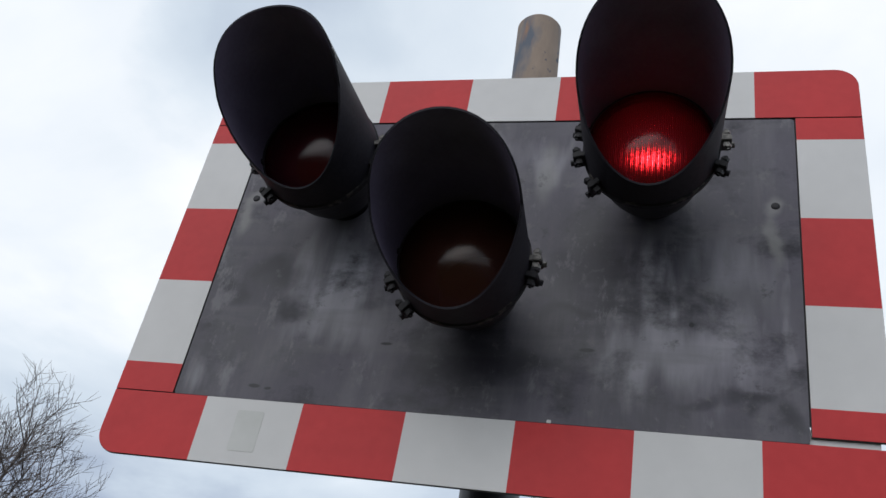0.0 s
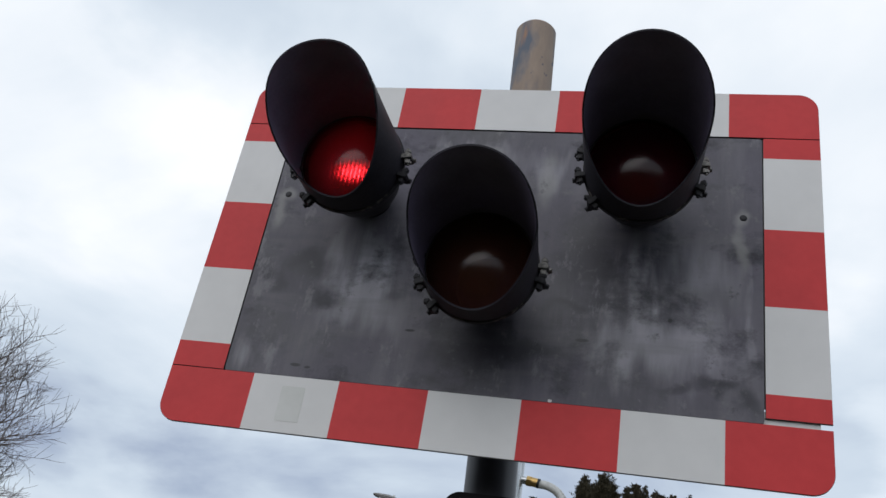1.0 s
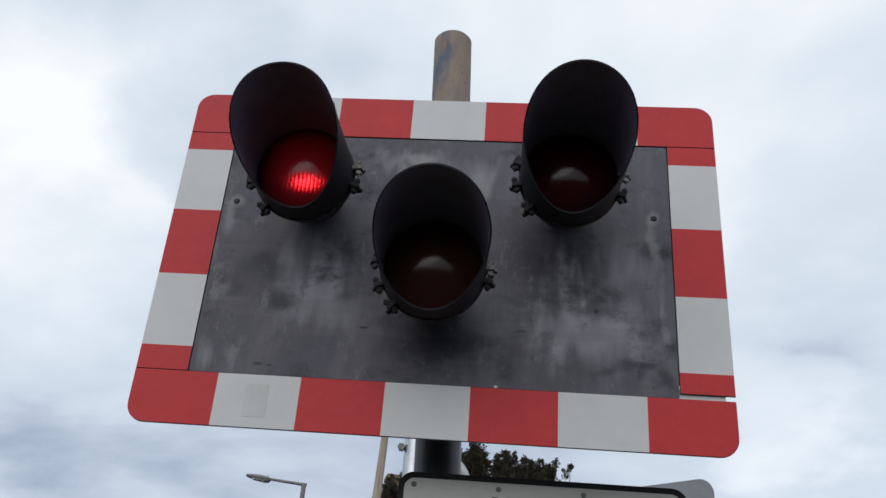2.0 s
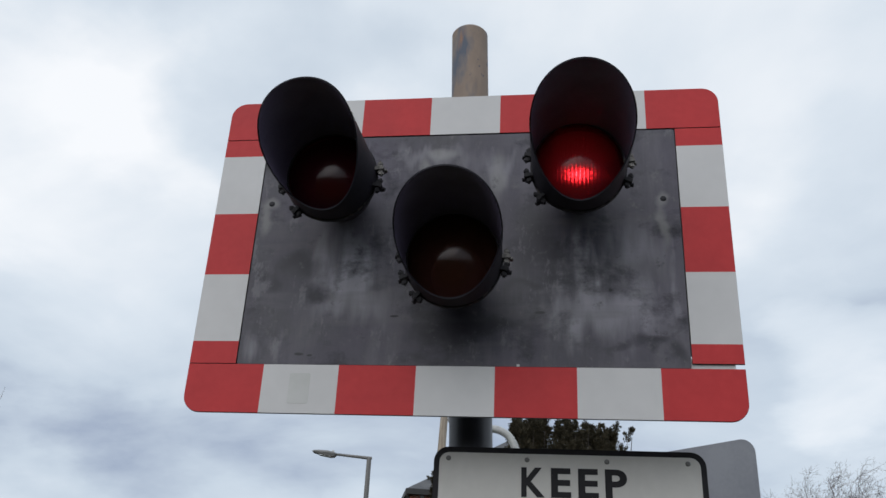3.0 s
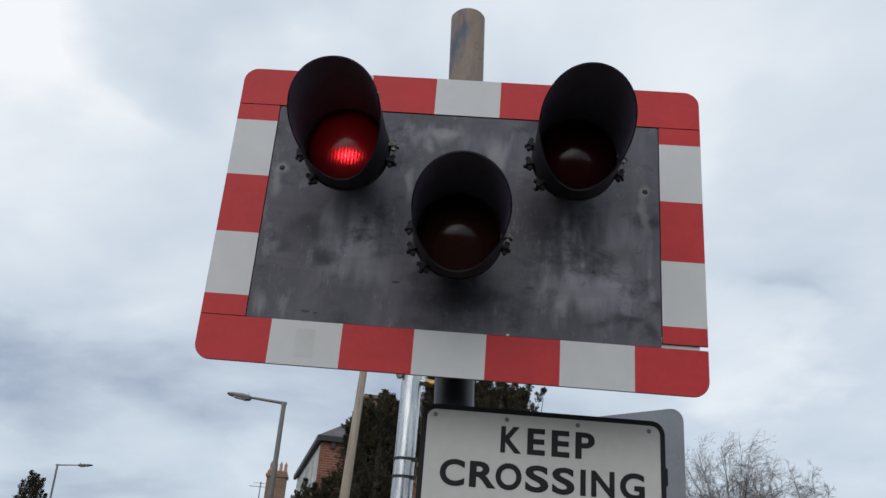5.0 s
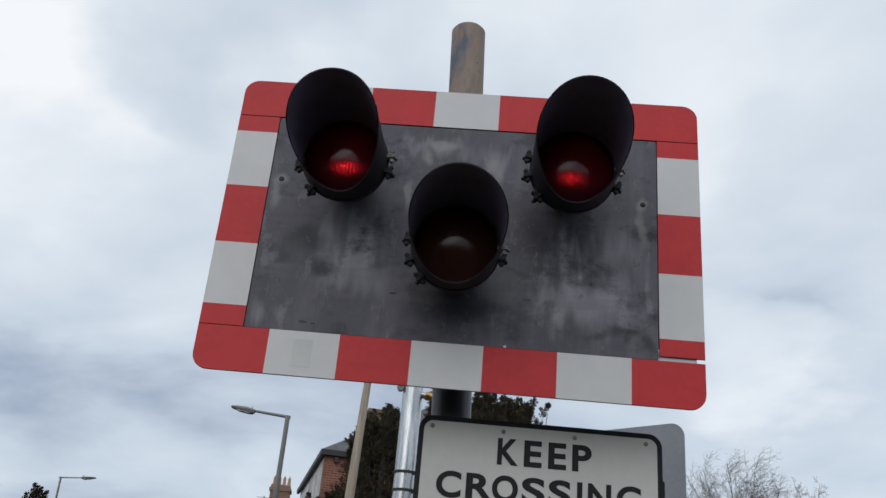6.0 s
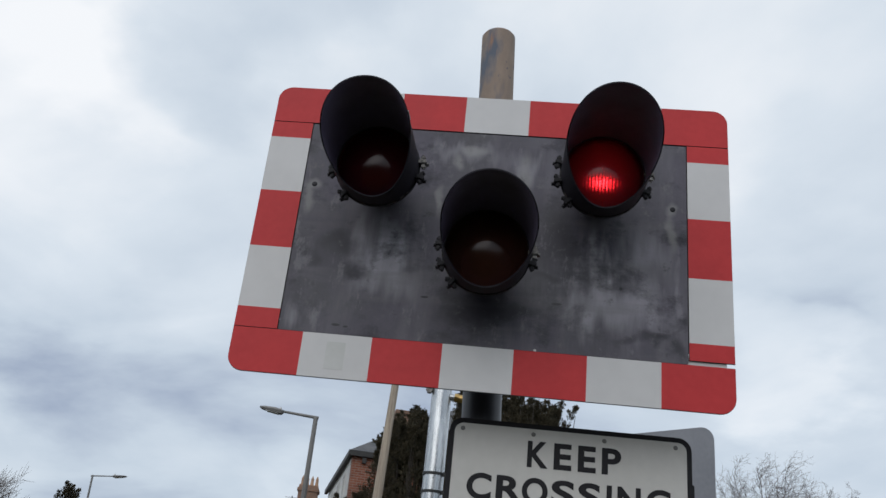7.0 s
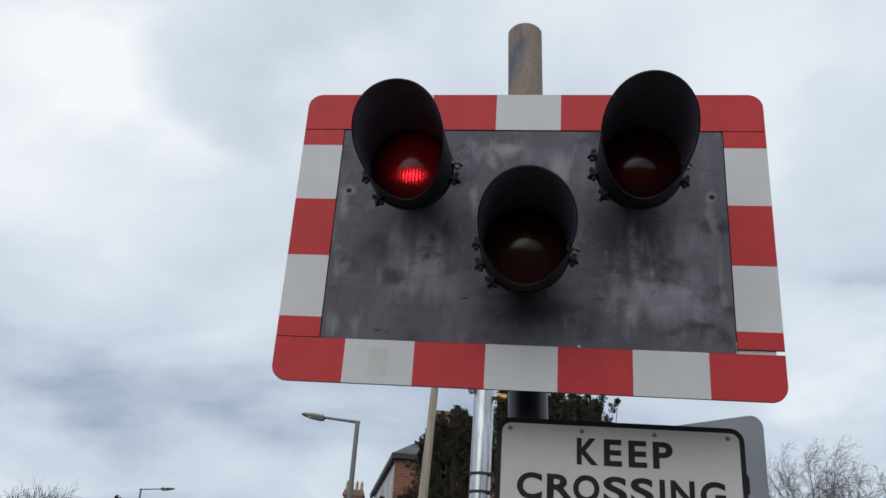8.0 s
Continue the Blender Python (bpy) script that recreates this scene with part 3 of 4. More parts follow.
# faded sticker, fixing holes, paint chip, slit backing and rear rails
bm = bmesh.new()
sheet(bm, rounded(-0.334, -0.292, 2.176, 2.238, (0.003,) * 4, 3), -0.0032, -0.0026)
part("sticker", bm, M_STICKER, board, "faded peeling sticker")
for x in (-0.423, 0.421):
    bm = bmesh.new()
    lathe(bm, [(0.0, -0.0042), (0.0035, -0.0040), (0.0058, -0.0032), (0.0066, -0.0019)], n=16)
    for v in bm.verts:
        v.co += Vector((x, 0, 2.6275))
    part("rivet", bm, M_BODY, board)
bm = bmesh.new()
sheet(bm, rounded(0.117, 0.123, 2.2545, 2.2592, (0.001,) * 4, 2), -0.0033, -0.0026)
part("paint_chip", bm, M_WHITE, board)
bm = bmesh.new()
sheet(bm, rounded(0.442, 0.533, 2.240, 2.275, (0,) * 4), 0.0030, 0.0042)
part("joint_cleat", bm, M_WHITE, board)
for x0, x1, z0, z1 in ((-0.53, 0.44, 2.235, 2.285), (-0.53, 0.53, 2.79, 2.83), (-0.475, -0.425, 2.287, 2.788), (0.425, 0.475, 2.287, 2.788)):
    bm = bmesh.new()
    box(bm, x0, x1, 0.0045, 0.0075, z0, z1)
    part("joint_backing", rack(bm), M_EDGE, board)
for z in (2.31, 2.86):
    bm = bmesh.new()
    box(bm, -0.50, 0.50, 0.0085, 0.028, z - 0.018, z + 0.018, 0.002)
    box(bm, post_x(z) - 0.06, post_x(z) + 0.06, 0.026, POST_Y - 0.045, z - 0.016, z + 0.016, 0.002)
    part("rear_rail", bm, M_EDGE, board)


# ---- flashing lights ----
HOODS = {"left": (15.2, -0.22, 0.0949, 0.201, 0.103, 0.0655, 1.15, 0.056, -0.009), "centre": (15.3, 0.14, 0.0979, 0.214, 0.0953, 0.034, 1.03, 0.056, 0.003), "right": (14.1, 0.87, 0.098, 0.226, 0.1044, 0.030, 1.014, 0.060, 0.0)}


BODY_TILT, RING_Y, RING_R = 8.0, -0.140, 0.0925
AXIS = Vector((0, -math.cos(radians(BODY_TILT)), -math.sin(radians(BODY_TILT))))
RISE = Vector((0, -math.sin(radians(BODY_TILT)), math.cos(radians(BODY_TILT))))
RING = pose(0, RING_Y, 0, BODY_TILT, 0, 0)


def mouth_point(shape, t):
    """The edge of the cowl's mouth at angle t on its upper half, from the back of the lamp."""
    tilt, yaw, r1, a, b, c, tall, lift, side = shape
    reach = a + b * math.sin(t) + c * math.cos(t) ** 2
    p = Vector((r1 * math.cos(t), -reach, r1 * math.sin(t) * tall))
    return pose(side, -0.044, lift, tilt, 0, yaw) @ p


def rim_point(shape, k):
    """The mouth all round: below the widest place it sweeps back to the ring."""
    t = 2 * math.pi * k / 64
    if math.sin(t) > -0.001:
        return mouth_point(shape, t)
    e, w = mouth_point(shape, 0), mouth_point(shape, math.pi)
    s = -math.sin(t)
    mid = (e + w) / 2 - Vector((0, RING_Y, 0))
    d, v = mid.dot(AXIS), mid.dot(RISE)
    half = (e - w) / 2
    u = s ** 1.25
    along = d + (LIP - d) * u
    drop = (1 - s) * v - s * RING_R
    return Vector((0, RING_Y, 0)) + AXIS * along + RISE * drop + Vector((mid.x * (1 - s), 0, 0)) + half * math.cos(t) * (1 - s) + Vector((RING_R * math.cos(t) * s, 0, 0))


LIP = 0.054


def hood_point(shape, k, s, inner):
    """A point of the cowl at one of 64 steps round and s of its way from ring to mouth; wall 3 mm."""
    t = 2 * math.pi * k / 64
    out = Vector((math.cos(t), 0, 0)) + RISE * math.sin(t)
    p = (Vector((0, RING_Y, 0)) + out * RING_R).lerp(rim_point(shape, k), s)
    return p - out * (0.003 if inner else 0.0)


def hood_mesh(bm, shape, inner):
    """A cowl cut obliquely, longest on top."""
    m = 14
    grid = [[bm.verts.new(hood_point(shape, k, j / m, inner)) for j in range(m + 1)] for k in range(64)]
    for k in range(64):
        p, q = grid[k], grid[(k + 1) % 64]
        for j in range(m):
            f = (p[j], p[j + 1], q[j + 1], q[j])
            bm.faces.new(f if not inner else f[::-1])


def warning_light(place, shape, lens_mat, label, category, clamps, chipped=False):
    x, z = place
    unit = thing("warning_light", label, category, pose(x, 0, z), group="lights on the signal board")
    # lamp body standing forward of the plate
    bm = bmesh.new()
    lathe(bm, [(0.0370, 0.150), (0.0390, 0.128), (0.0480, 0.116), (0.0590, 0.100), (0.0690, 0.078), (0.0765, 0.052), (0.0820, 0.026), (0.0860, 0.008), (0.0905, 0.004), (0.0905, -0.012), (0.0875, -0.012), (0.0875, 0.000), (0.0835, 0.008), (0.0790, 0.026), (0.0735, 0.052), (0.0660, 0.078), (0.0560, 0.100), (0.0, 0.118)], n=64)
    body = smooth(part("body", bm, M_BODY, unit, "scuffed black bowl-shaped lamp body"))
    body.matrix_basis = RING
    bm = bmesh.new()
    lathe(bm, [(0.0360, 0.014), (0.085, 0.016), (0.085, 0.135), (0.078, 0.145), (0.0, 0.145)], n=48)
    for v in bm.verts:
        v.co.z -= RING_Y * math.tan(radians(BODY_TILT))
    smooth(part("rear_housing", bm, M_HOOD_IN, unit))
    # hood
    bm = bmesh.new()
    hood_mesh(bm, shape, False)
    hood = smooth(part("hood", bm, M_HOOD, unit, "black cowl hood, longest above"), 60)
    bm = bmesh.new()
    hood_mesh(bm, shape, True)
    smooth(part("lining", bm, M_HOOD_IN, hood, "matt inside, its black lifted as if by glare"), 60)
    bm = bmesh.new()
    a = [bm.verts.new(hood_point(shape, k, 1, False)) for k in range(64)]
    b = [bm.verts.new(hood_point(shape, k, 1, True)) for k in range(64)]
    for k in range(64):
        bm.faces.new((a[k], b[k], b[(k + 1) % 64], a[(k + 1) % 64]))
    part("rim", bm, M_HOOD, hood)
    if chipped:
        bm = bmesh.new()
        a, b = hood_point(shape, 3, 0.93, False), hood_point(shape, 4, 1.0, False)
        tube(bm, a + Vector((0.0005, 0, 0)), b + Vector((0.0005, 0, 0)), 0.0011, n=6)
        part("scratch", bm, M_WHITE, hood, "bare pale scratch")
    # domed glass lens
    bm = bmesh.new()
    rings, n = 20, 96
    grid = []
    for j in range(rings + 1):
        r = 0.0872 * j / rings
        row = []
        for k in range(n if j else 1):
            a = 2 * math.pi * k / n
            px, pz = r * math.cos(a), r * math.sin(a)
            row.append(bm.verts.new((px, -0.030 * (1 - (r / 0.0872) ** 2), pz)))
        grid.append(row)
    for k in range(n):
        bm.faces.new((grid[0][0], grid[1][k], grid[1][(k + 1) % n]))
    for p, q in zip(grid[1:], grid[2:]):
        for k in range(n):
            bm.faces.new((p[k], q[k], q[(k + 1) % n], p[(k + 1) % n]))
    bmesh.ops.recalc_face_normals(bm, faces=bm.faces)
    lens = smooth(part("lens", bm, lens_mat, unit, "domed coloured glass lens"), 60)
    lens.matrix_basis = RING @ pose(0, -0.010, 0, LENS_TILT - BODY_TILT, 0, 0)
    # retaining band and clamps
    bm = bmesh.new()
    lathe(bm, [(0.0900, 0.008), (0.0945, 0.0065), (0.0950, -0.002), (0.0925, -0.004)], n=64)
    smooth(part("band", bm, M_BAND, unit, "thin scuffed retaining band")).matrix_basis = RING
    for deg in clamps:
        bm = bmesh.new()
        box(bm, 0.090, 0.112, -0.018, 0.012, -0.004, 0.004, 0.001)
        box(bm, 0.100, 0.109, -0.014, -0.006, -0.013, 0.013, 0.001)
        tube(bm, (0.1055, -0.010, -0.016), (0.1055, -0.010, 0.016), 0.0028, n=10)
        tube(bm, (0.1055, -0.010, 0.0085), (0.1055, -0.010, 0.0130), 0.0058, n=6)
        tube(bm, (0.1055, -0.010, -0.0130), (0.1055, -0.010, -0.0085), 0.0058, n=6)
        tube(bm, (0.098, 0.004, 0.0), (0.1165, 0.004, 0.0), 0.0045, n=8)
        clamp = part("clamp", bm, M_STEEL if 0 < deg < 10 else M_BODY, unit, "small bolted clamp")
        clamp.matrix_basis = RING @ pose(0, 0, 0, 0, -deg, 0) @ pose(-0.003, 0, 0)
    return unit


PITCH_BAR, BAR = 0.0025, 0.0015


def reflector(unit):
    """The lamp's glowing dish and, before it, added fine upright bars, one set fixed, one sliding to dim it."""
    n = 48
    bm = bmesh.new()
    rings = []
    for r, y in ((0.0, 0.014), (0.03, 0.012), (0.06, 0.008), (0.082, 0.004)):
        rings.append([bm.verts.new((r * math.cos(2 * math.pi * k / n), y, r * math.sin(2 * math.pi * k / n))) for k in range(n)])
    for p, q in zip(rings, rings[1:]):
        for k in range(n):
            bm.faces.new((p[k], p[(k + 1) % n], q[(k + 1) % n], q[k]))
    dish = part("reflector", bm, M_GLOW, unit, "glowing lamp reflector")
    dish.matrix_basis = RING
    # added bars, no part of a real lamp: their overlap fades the constant glow
    fade_bars = []
    for name, y in (("fixed_fade_bars", -0.00120), ("shutter", -0.00140)):
        bm = bmesh.new()
        for k in range(-34, 35):
            x = k * PITCH_BAR
            h = math.sqrt(max(0.0862 ** 2 - x * x, 0.0001))
            box(bm, x - BAR / 2, x + BAR / 2, y, y + 0.00012, -h, h)
        fade_bars.append(part(name, bm, M_HOOD_IN, unit, "fine added bars that fade the lamp"))
        fade_bars[-1].matrix_basis = RING
    return fade_bars[1]


LENS_TILT = 9.0
light_left = warning_light(LIGHTS["left"], HOODS["left"], M_LENS_RED, "red flashing warning light with a long black hood", "warning light", (7, -14, 194, 229), True)
light_right = warning_light(LIGHTS["right"], HOODS["right"], M_LENS_RED, "red flashing warning light with a long black hood", "warning light", (4, -20, 167, 192, 222))
warning_light(LIGHTS["centre"], HOODS["centre"], M_LENS_AMBER, "unlit amber warning light with a long black hood", "warning light", (1, -13, 176, 202, 228))
fade_bars_left, fade_bars_right = reflector(light_left), reflector(light_right)

# ---- written sign ----
sign = thing("crossing_sign", "white rectangular sign with black capitals and a black edge", "sign", pose(0.217, 0.140, 0, 0, 0, 1.7))
SW = 0.2705
bm = bmesh.new()
sheet(bm, rounded(-SW, SW, 1.800, 2.130, (0.03,) * 4), 0.0, 0.004)
part("border", bm, M_BLACK, sign, "black sign edge")
bm = bmesh.new()
sheet(bm, rounded(-SW + 0.0115, SW - 0.0115, 1.8115, 2.1185, (0.02,) * 4), -0.0012, 0.0001)
part("face", bm, M_SIGN, sign, "off-white sign face")
# each word: its rectangle, and where its letters begin and end along it
WORDS = (("KEEP", -0.094, 0.114, 2.033, 2.0915, (0, 0.223, 0.283, 0.472, 0.540, 0.731, 0.794, 1)),
         ("CROSSING", -0.223, 0.223, 1.954, 2.010, (0, 0.122, 0.145, 0.276, 0.272, 0.399, 0.417, 0.531, 0.548, 0.658, 0.686, 0.712, 0.739, 0.853, 0.879, 1)),
         ("CLEAR", -0.135, 0.131, 1.868, 1.9265, (0, 0.2, 0.245, 0.375, 0.425, 0.575, 0.60, 0.81, 0.845, 1.05)))
for text, x0, x1, z0, z1, ends in WORDS:
    for k, char in enumerate(text):
        over = 0.001 if char in "COSG" else 0.0
        letter(char, x0 + ends[2 * k] * (x1 - x0), x0 + ends[2 * k + 1] * (x1 - x0), z0 - over, z1 + over, -0.0016, M_BLACK, sign, 0.030)
for k in range(4):
    bm = bmesh.new()
    lathe(bm, [(0.0, -0.0045), (0.003, -0.0042), (0.0048, -0.0025), (0.0052, -0.0012)], n=14)
    for v in bm.verts:
        v.co += Vector((-0.241 + k * 0.1585, 0, 2.1065))
    smooth(part("rivet", bm, M_LAMPPOST, sign))
for z in (1.86, 2.06):
    bm = bmesh.new()
    box(bm, -SW + 0.02, SW - 0.01, 0.004, 0.016, z - 0.014, z + 0.014, 0.002)
    part("rail", bm, M_ALU, sign)

bm = bmesh.new()
box(bm, SW - 0.006, SW + 0.006, 0.0045, 0.016, 1.990, 2.030, 0.002)
part("edge_clip", bm, M_BLACK, sign, "black edge clip")

# the sign that faces the other way
back_sign = thing("road_sign", "plain grey back of a sign facing the other way", "sign", pose(0.605, 2.069, 0, 0, 0, -40.0))
bm = bmesh.new()
sheet(bm, rounded(-0.45, 0.45, 1.85, 2.605, (0.06,) * 4), 0.0, 0.003)
part("panel", bm, M_ALU, back_sign)
for z in (2.0, 2.30):
    bm = bmesh.new()
    box(bm, -0.40, 0.12, -0.014, 0.0, z - 0.014, z + 0.014, 0.002)
    part("rail", bm, M_ALU, back_sign)
bm = bmesh.new()
tube(bm, (-0.13, -0.046, 0.0), (-0.13, -0.046, 2.42), 0.032, n=24)
smooth(part("support_tube", bm, M_GALV, back_sign))


# ---- galvanised pole and cable ----
GALV_X, GALV_Y = -0.192, 2.26
pole = thing("galvanised_pole", "shiny galvanised steel pole with black cable ties", "pole", pose(GALV_X, GALV_Y, 0))
bm = bmesh.new()
tube(bm, (0, 0, 0), (0, 0, 3.4), 0.0472, n=40)
smooth(part("shaft", bm, M_GALV, pole))
bm = bmesh.new()
lathe(bm, [(0.0476, 3.385), (0.0500, 3.385), (0.0500, 3.405), (0.0440, 3.415), (0.0, 3.418)], n=40, axis="z")
smooth(part("cap", bm, M_GALV, pole))
for z in (2.318, 2.398):
    bm = bmesh.new()
    lathe(bm, [(0.0474, -0.006), (0.0515, -0.006), (0.0515, 0.006), (0.0474, 0.006)], n=32, axis="z")
    box(bm, 0.042, 0.060, -0.030, -0.016, -0.009, 0.009, 0.002)
    for v in bm.verts:
        v.co += Vector((0, 0, z))
    part("cable_tie", bm, M_RUBBER, pole)
bm = bmesh.new()
tube(bm, (-0.045, -0.022, 2.783), (-0.066, -0.024, 2.783), 0.010, n=16)
tube(bm, (-0.058, -0.036, 2.783), (-0.058, -0.012, 2.783), 0.0165, n=6)
part("bolt", bm, M_STEEL, pole, "dull hexagon bolt")

conduit = thing("cable_conduit", "grey flexible cable conduit with a brass gland", "conduit", pose(GALV_X, GALV_Y, 0))
bm = bmesh.new()
tube(bm, (0.040, -0.008, 2.762), (0.062, -0.008, 2.760), 0.0155, n=20)
part("socket", bm, M_GALV, conduit, "plain steel socket")
bm = bmesh.new()
tube(bm, (0.062, -0.008, 2.760), (0.082, -0.008, 2.758), 0.0205, n=6)
tube(bm, (0.082, -0.008, 2.758), (0.106, -0.008, 2.755), 0.0185, n=24)
part("gland", bm, M_BRASS, conduit, "brass gland")
bm = bmesh.new()
tube(bm, (0.106, -0.008, 2.755), (0.115, -0.008, 2.753), 0.0195, n=20)
part("seal", bm, M_RUBBER, conduit, "black rubber seal")
HOSE = [Vector(p) for p in ((0.110, 0.0, 2.754), (0.150, 0.0, 2.750), (0.195, 0.0, 2.725), (0.225, 0.0, 2.675), (0.240, 0.0, 2.60), (0.238, 0.0, 2.45), (0.19, 0.0, 2.28), (0.08, 0.0, 2.18), (0.03, 0.0, 2.14))]
pts = []
for k in range(len(HOSE) - 1):
    a, b, c, d = HOSE[max(k - 1, 0)], HOSE[k], HOSE[k + 1], HOSE[min(k + 2, len(HOSE) - 1)]
    for n in range(8):
        u = n / 8
        pts.append(0.5 * (2 * b + (c - a) * u + (2 * a - 5 * b + 4 * c - d) * u * u + (3 * b - a - 3 * c + d) * u ** 3))
bm = bmesh.new()
for k, (p, q) in enumerate(zip(pts, pts[1:])):
    tube(bm, p, q, 0.0178 if k % 2 else 0.0164, n=16)
smooth(part("hose", bm, M_CONDUIT, conduit))


# ---- far things ----
def street_lamp(x, y, h, arm, rise, tilt, turn, slim=1.0):
    ob = thing("street_lamp", "tall grey street lamp with a bracket arm, unlit", "street lamp", pose(x, y, 0, 0, tilt, turn), group="street lamps along the road")
    bm = bmesh.new()
    tube(bm, (0, 0, 0), (0, 0, 1.6), 0.10, n=16)
    tube(bm, (0, 0, 1.6), (0, 0, h), 0.085 * slim, 0.062 * slim, n=16)
    smooth(part("column", bm, M_LAMPPOST, ob))
    bm = bmesh.new()
    tube(bm, (0.07, 0, h), (-arm * 0.60, 0, h + rise * 0.60), 0.045 * slim, 0.034 * slim, n=12)
    tube(bm, (0, 0, h - 0.06), (0, 0, h + 0.035), 0.066 * slim, 0.060 * slim, n=16)
    smooth(part("arm", bm, M_LAMPPOST, ob))
    # a flat lantern that tapers to its tip, in line with the arm
    bm = bmesh.new()
    rows = []
    for x, wide, up, down in ((-0.58, 0.07, 0.030, 0.035), (-0.62, 0.12, 0.045, 0.085), (-0.72, 0.145, 0.060, 0.080), (-0.90, 0.130, 0.048, 0.050), (-0.985, 0.10, 0.030, 0.028), (-1.0, 0.07, 0.015, 0.012)):
        z = h - rise * x
        rows.append([bm.verts.new((x * arm, y, z + dz)) for y, dz in ((-wide, 0), (-wide * 0.6, up * slim), (wide * 0.6, up * slim), (wide, 0), (wide * 0.8, -down * slim), (-wide * 0.8, -down * slim))])
    for p, q in zip(rows, rows[1:]):
        for k in range(6):
            bm.faces.new((p[k], p[(k + 1) % 6], q[(k + 1) % 6], q[k]))
    bm.faces.new(rows[0][::-1])
    bm.faces.new(rows[-1])
    bmesh.ops.recalc_face_normals(bm, faces=bm.faces)
    lantern = part("lantern", bm, M_LAMPPOST, ob, "flat tapered grey lantern")
    bm = bmesh.new()
    tube(bm, (-0.64 * arm, 0, h + rise * 0.64 + 0.05), (-0.64 * arm, 0, h + rise * 0.64 + 0.10), 0.035, 0.03, n=10)
    part("photocell", bm, M_GLASS_WHITE, lantern, "small light sensor")
    bm = bmesh.new()
    box(bm, -arm * 0.88, -arm * 0.66, -0.10, 0.10, -0.02, 0.0, 0.006)
    for v in bm.verts:
        v.co.z += h - rise * v.co.x / arm - 0.080 * slim - 0.12 * (v.co.x / arm + 0.66)
    part("bowl", bm, M_GLASS_WHITE, lantern, "clear lantern bowl")
    return ob


street_lamp(-4.57, 22.0, 7.34, 1.56, 0.16, 0.0, 0)
street_lamp(-15.62, 35.0, 7.26, 1.42, 0.06, 1.7, 180, 0.62)

telegraph = thing("wooden_pole", "weathered grey wooden pole leaning slightly", "pole")
bm = bmesh.new()
tube(bm, (-2.09, 15.5, 0.0), (-1.75, 15.5, 8.8), 0.125, 0.055, n=18)
smooth(part("shaft", bm, M_WOODPOLE, telegraph))


def branchy(base, height, spread, seed, levels, trunk_r, kids=(5, 6, 6, 5), up=0.35, least=0.004):
    """A leafless tree: limbs fork again and again into fine twigs."""
    rng = random.Random(seed)
    thick, thin = ([], []), ([], [])

    def limb(store, pts, r0, r1, n):
        v, f = store
        first = len(v)
        for i, p in enumerate(pts):
            d = (pts[min(i + 1, len(pts) - 1)] - pts[max(i - 1, 0)]).normalized()
            q = d.to_track_quat("Z", "Y").to_matrix()
            r = r0 + (r1 - r0) * i / (len(pts) - 1)
            for k in range(n):
                v.append(tuple(p + q @ Vector((r * math.cos(2 * math.pi * k / n), r * math.sin(2 * math.pi * k / n), 0))))
        for i in range(len(pts) - 1):
            for k in range(n):
                a, b = first + i * n + k, first + i * n + (k + 1) % n
                f.append((a, b, b + n, a + n))

    def grow(p, d, length, r, level):
        steps = 5 if level < 2 else 4
        pts = [p]
        for _ in range(steps):
            d = (d + Vector((rng.gauss(0, 0.07), rng.gauss(0, 0.07), rng.gauss(0.04, 0.06)))).normalized()
            pts.append(pts[-1] + d * length / steps)
        limb(thick if level < 2 else thin, pts, r, r * (0.45 if level else 0.6), 8 if level == 0 else (5 if level == 1 else 3))
        if level >= levels:
            return
        for k in range(kids[level]):
            s = 0.3 + 0.7 * (k + rng.random() * 0.6) / kids[level] if level else 0.35 + 0.65 * (k + 0.5) / kids[level]
            s = min(s, 0.999)
            i = min(int(s * steps), steps - 1)
            at = pts[i].lerp(pts[i + 1], s * steps - i)
            side = Vector((rng.gauss(0, 1), rng.gauss(0, 1), rng.gauss(0, 0.5)))
            side = (side - d * side.dot(d)).normalized()
            nd = (d * 0.9 + side * spread * rng.uniform(0.6, 1.2) + Vector((0, 0, up * 0.4))).normalized()
            grow(at, nd, length * rng.uniform(0.48, 0.7), max(r * rng.uniform(0.36, 0.5), least), level + 1)

    grow(Vector((0, 0, 0)), Vector((0, 0, 1)), height * 0.5, trunk_r, 0)
    ob = thing("bare_tree", "leafless tree with fine brown twigs", "tree", pose(*base))
    from_arrays("trunk", *thick, M_BARK, ob)
    from_arrays("crown", *thin, M_TWIG, ob)
    return ob


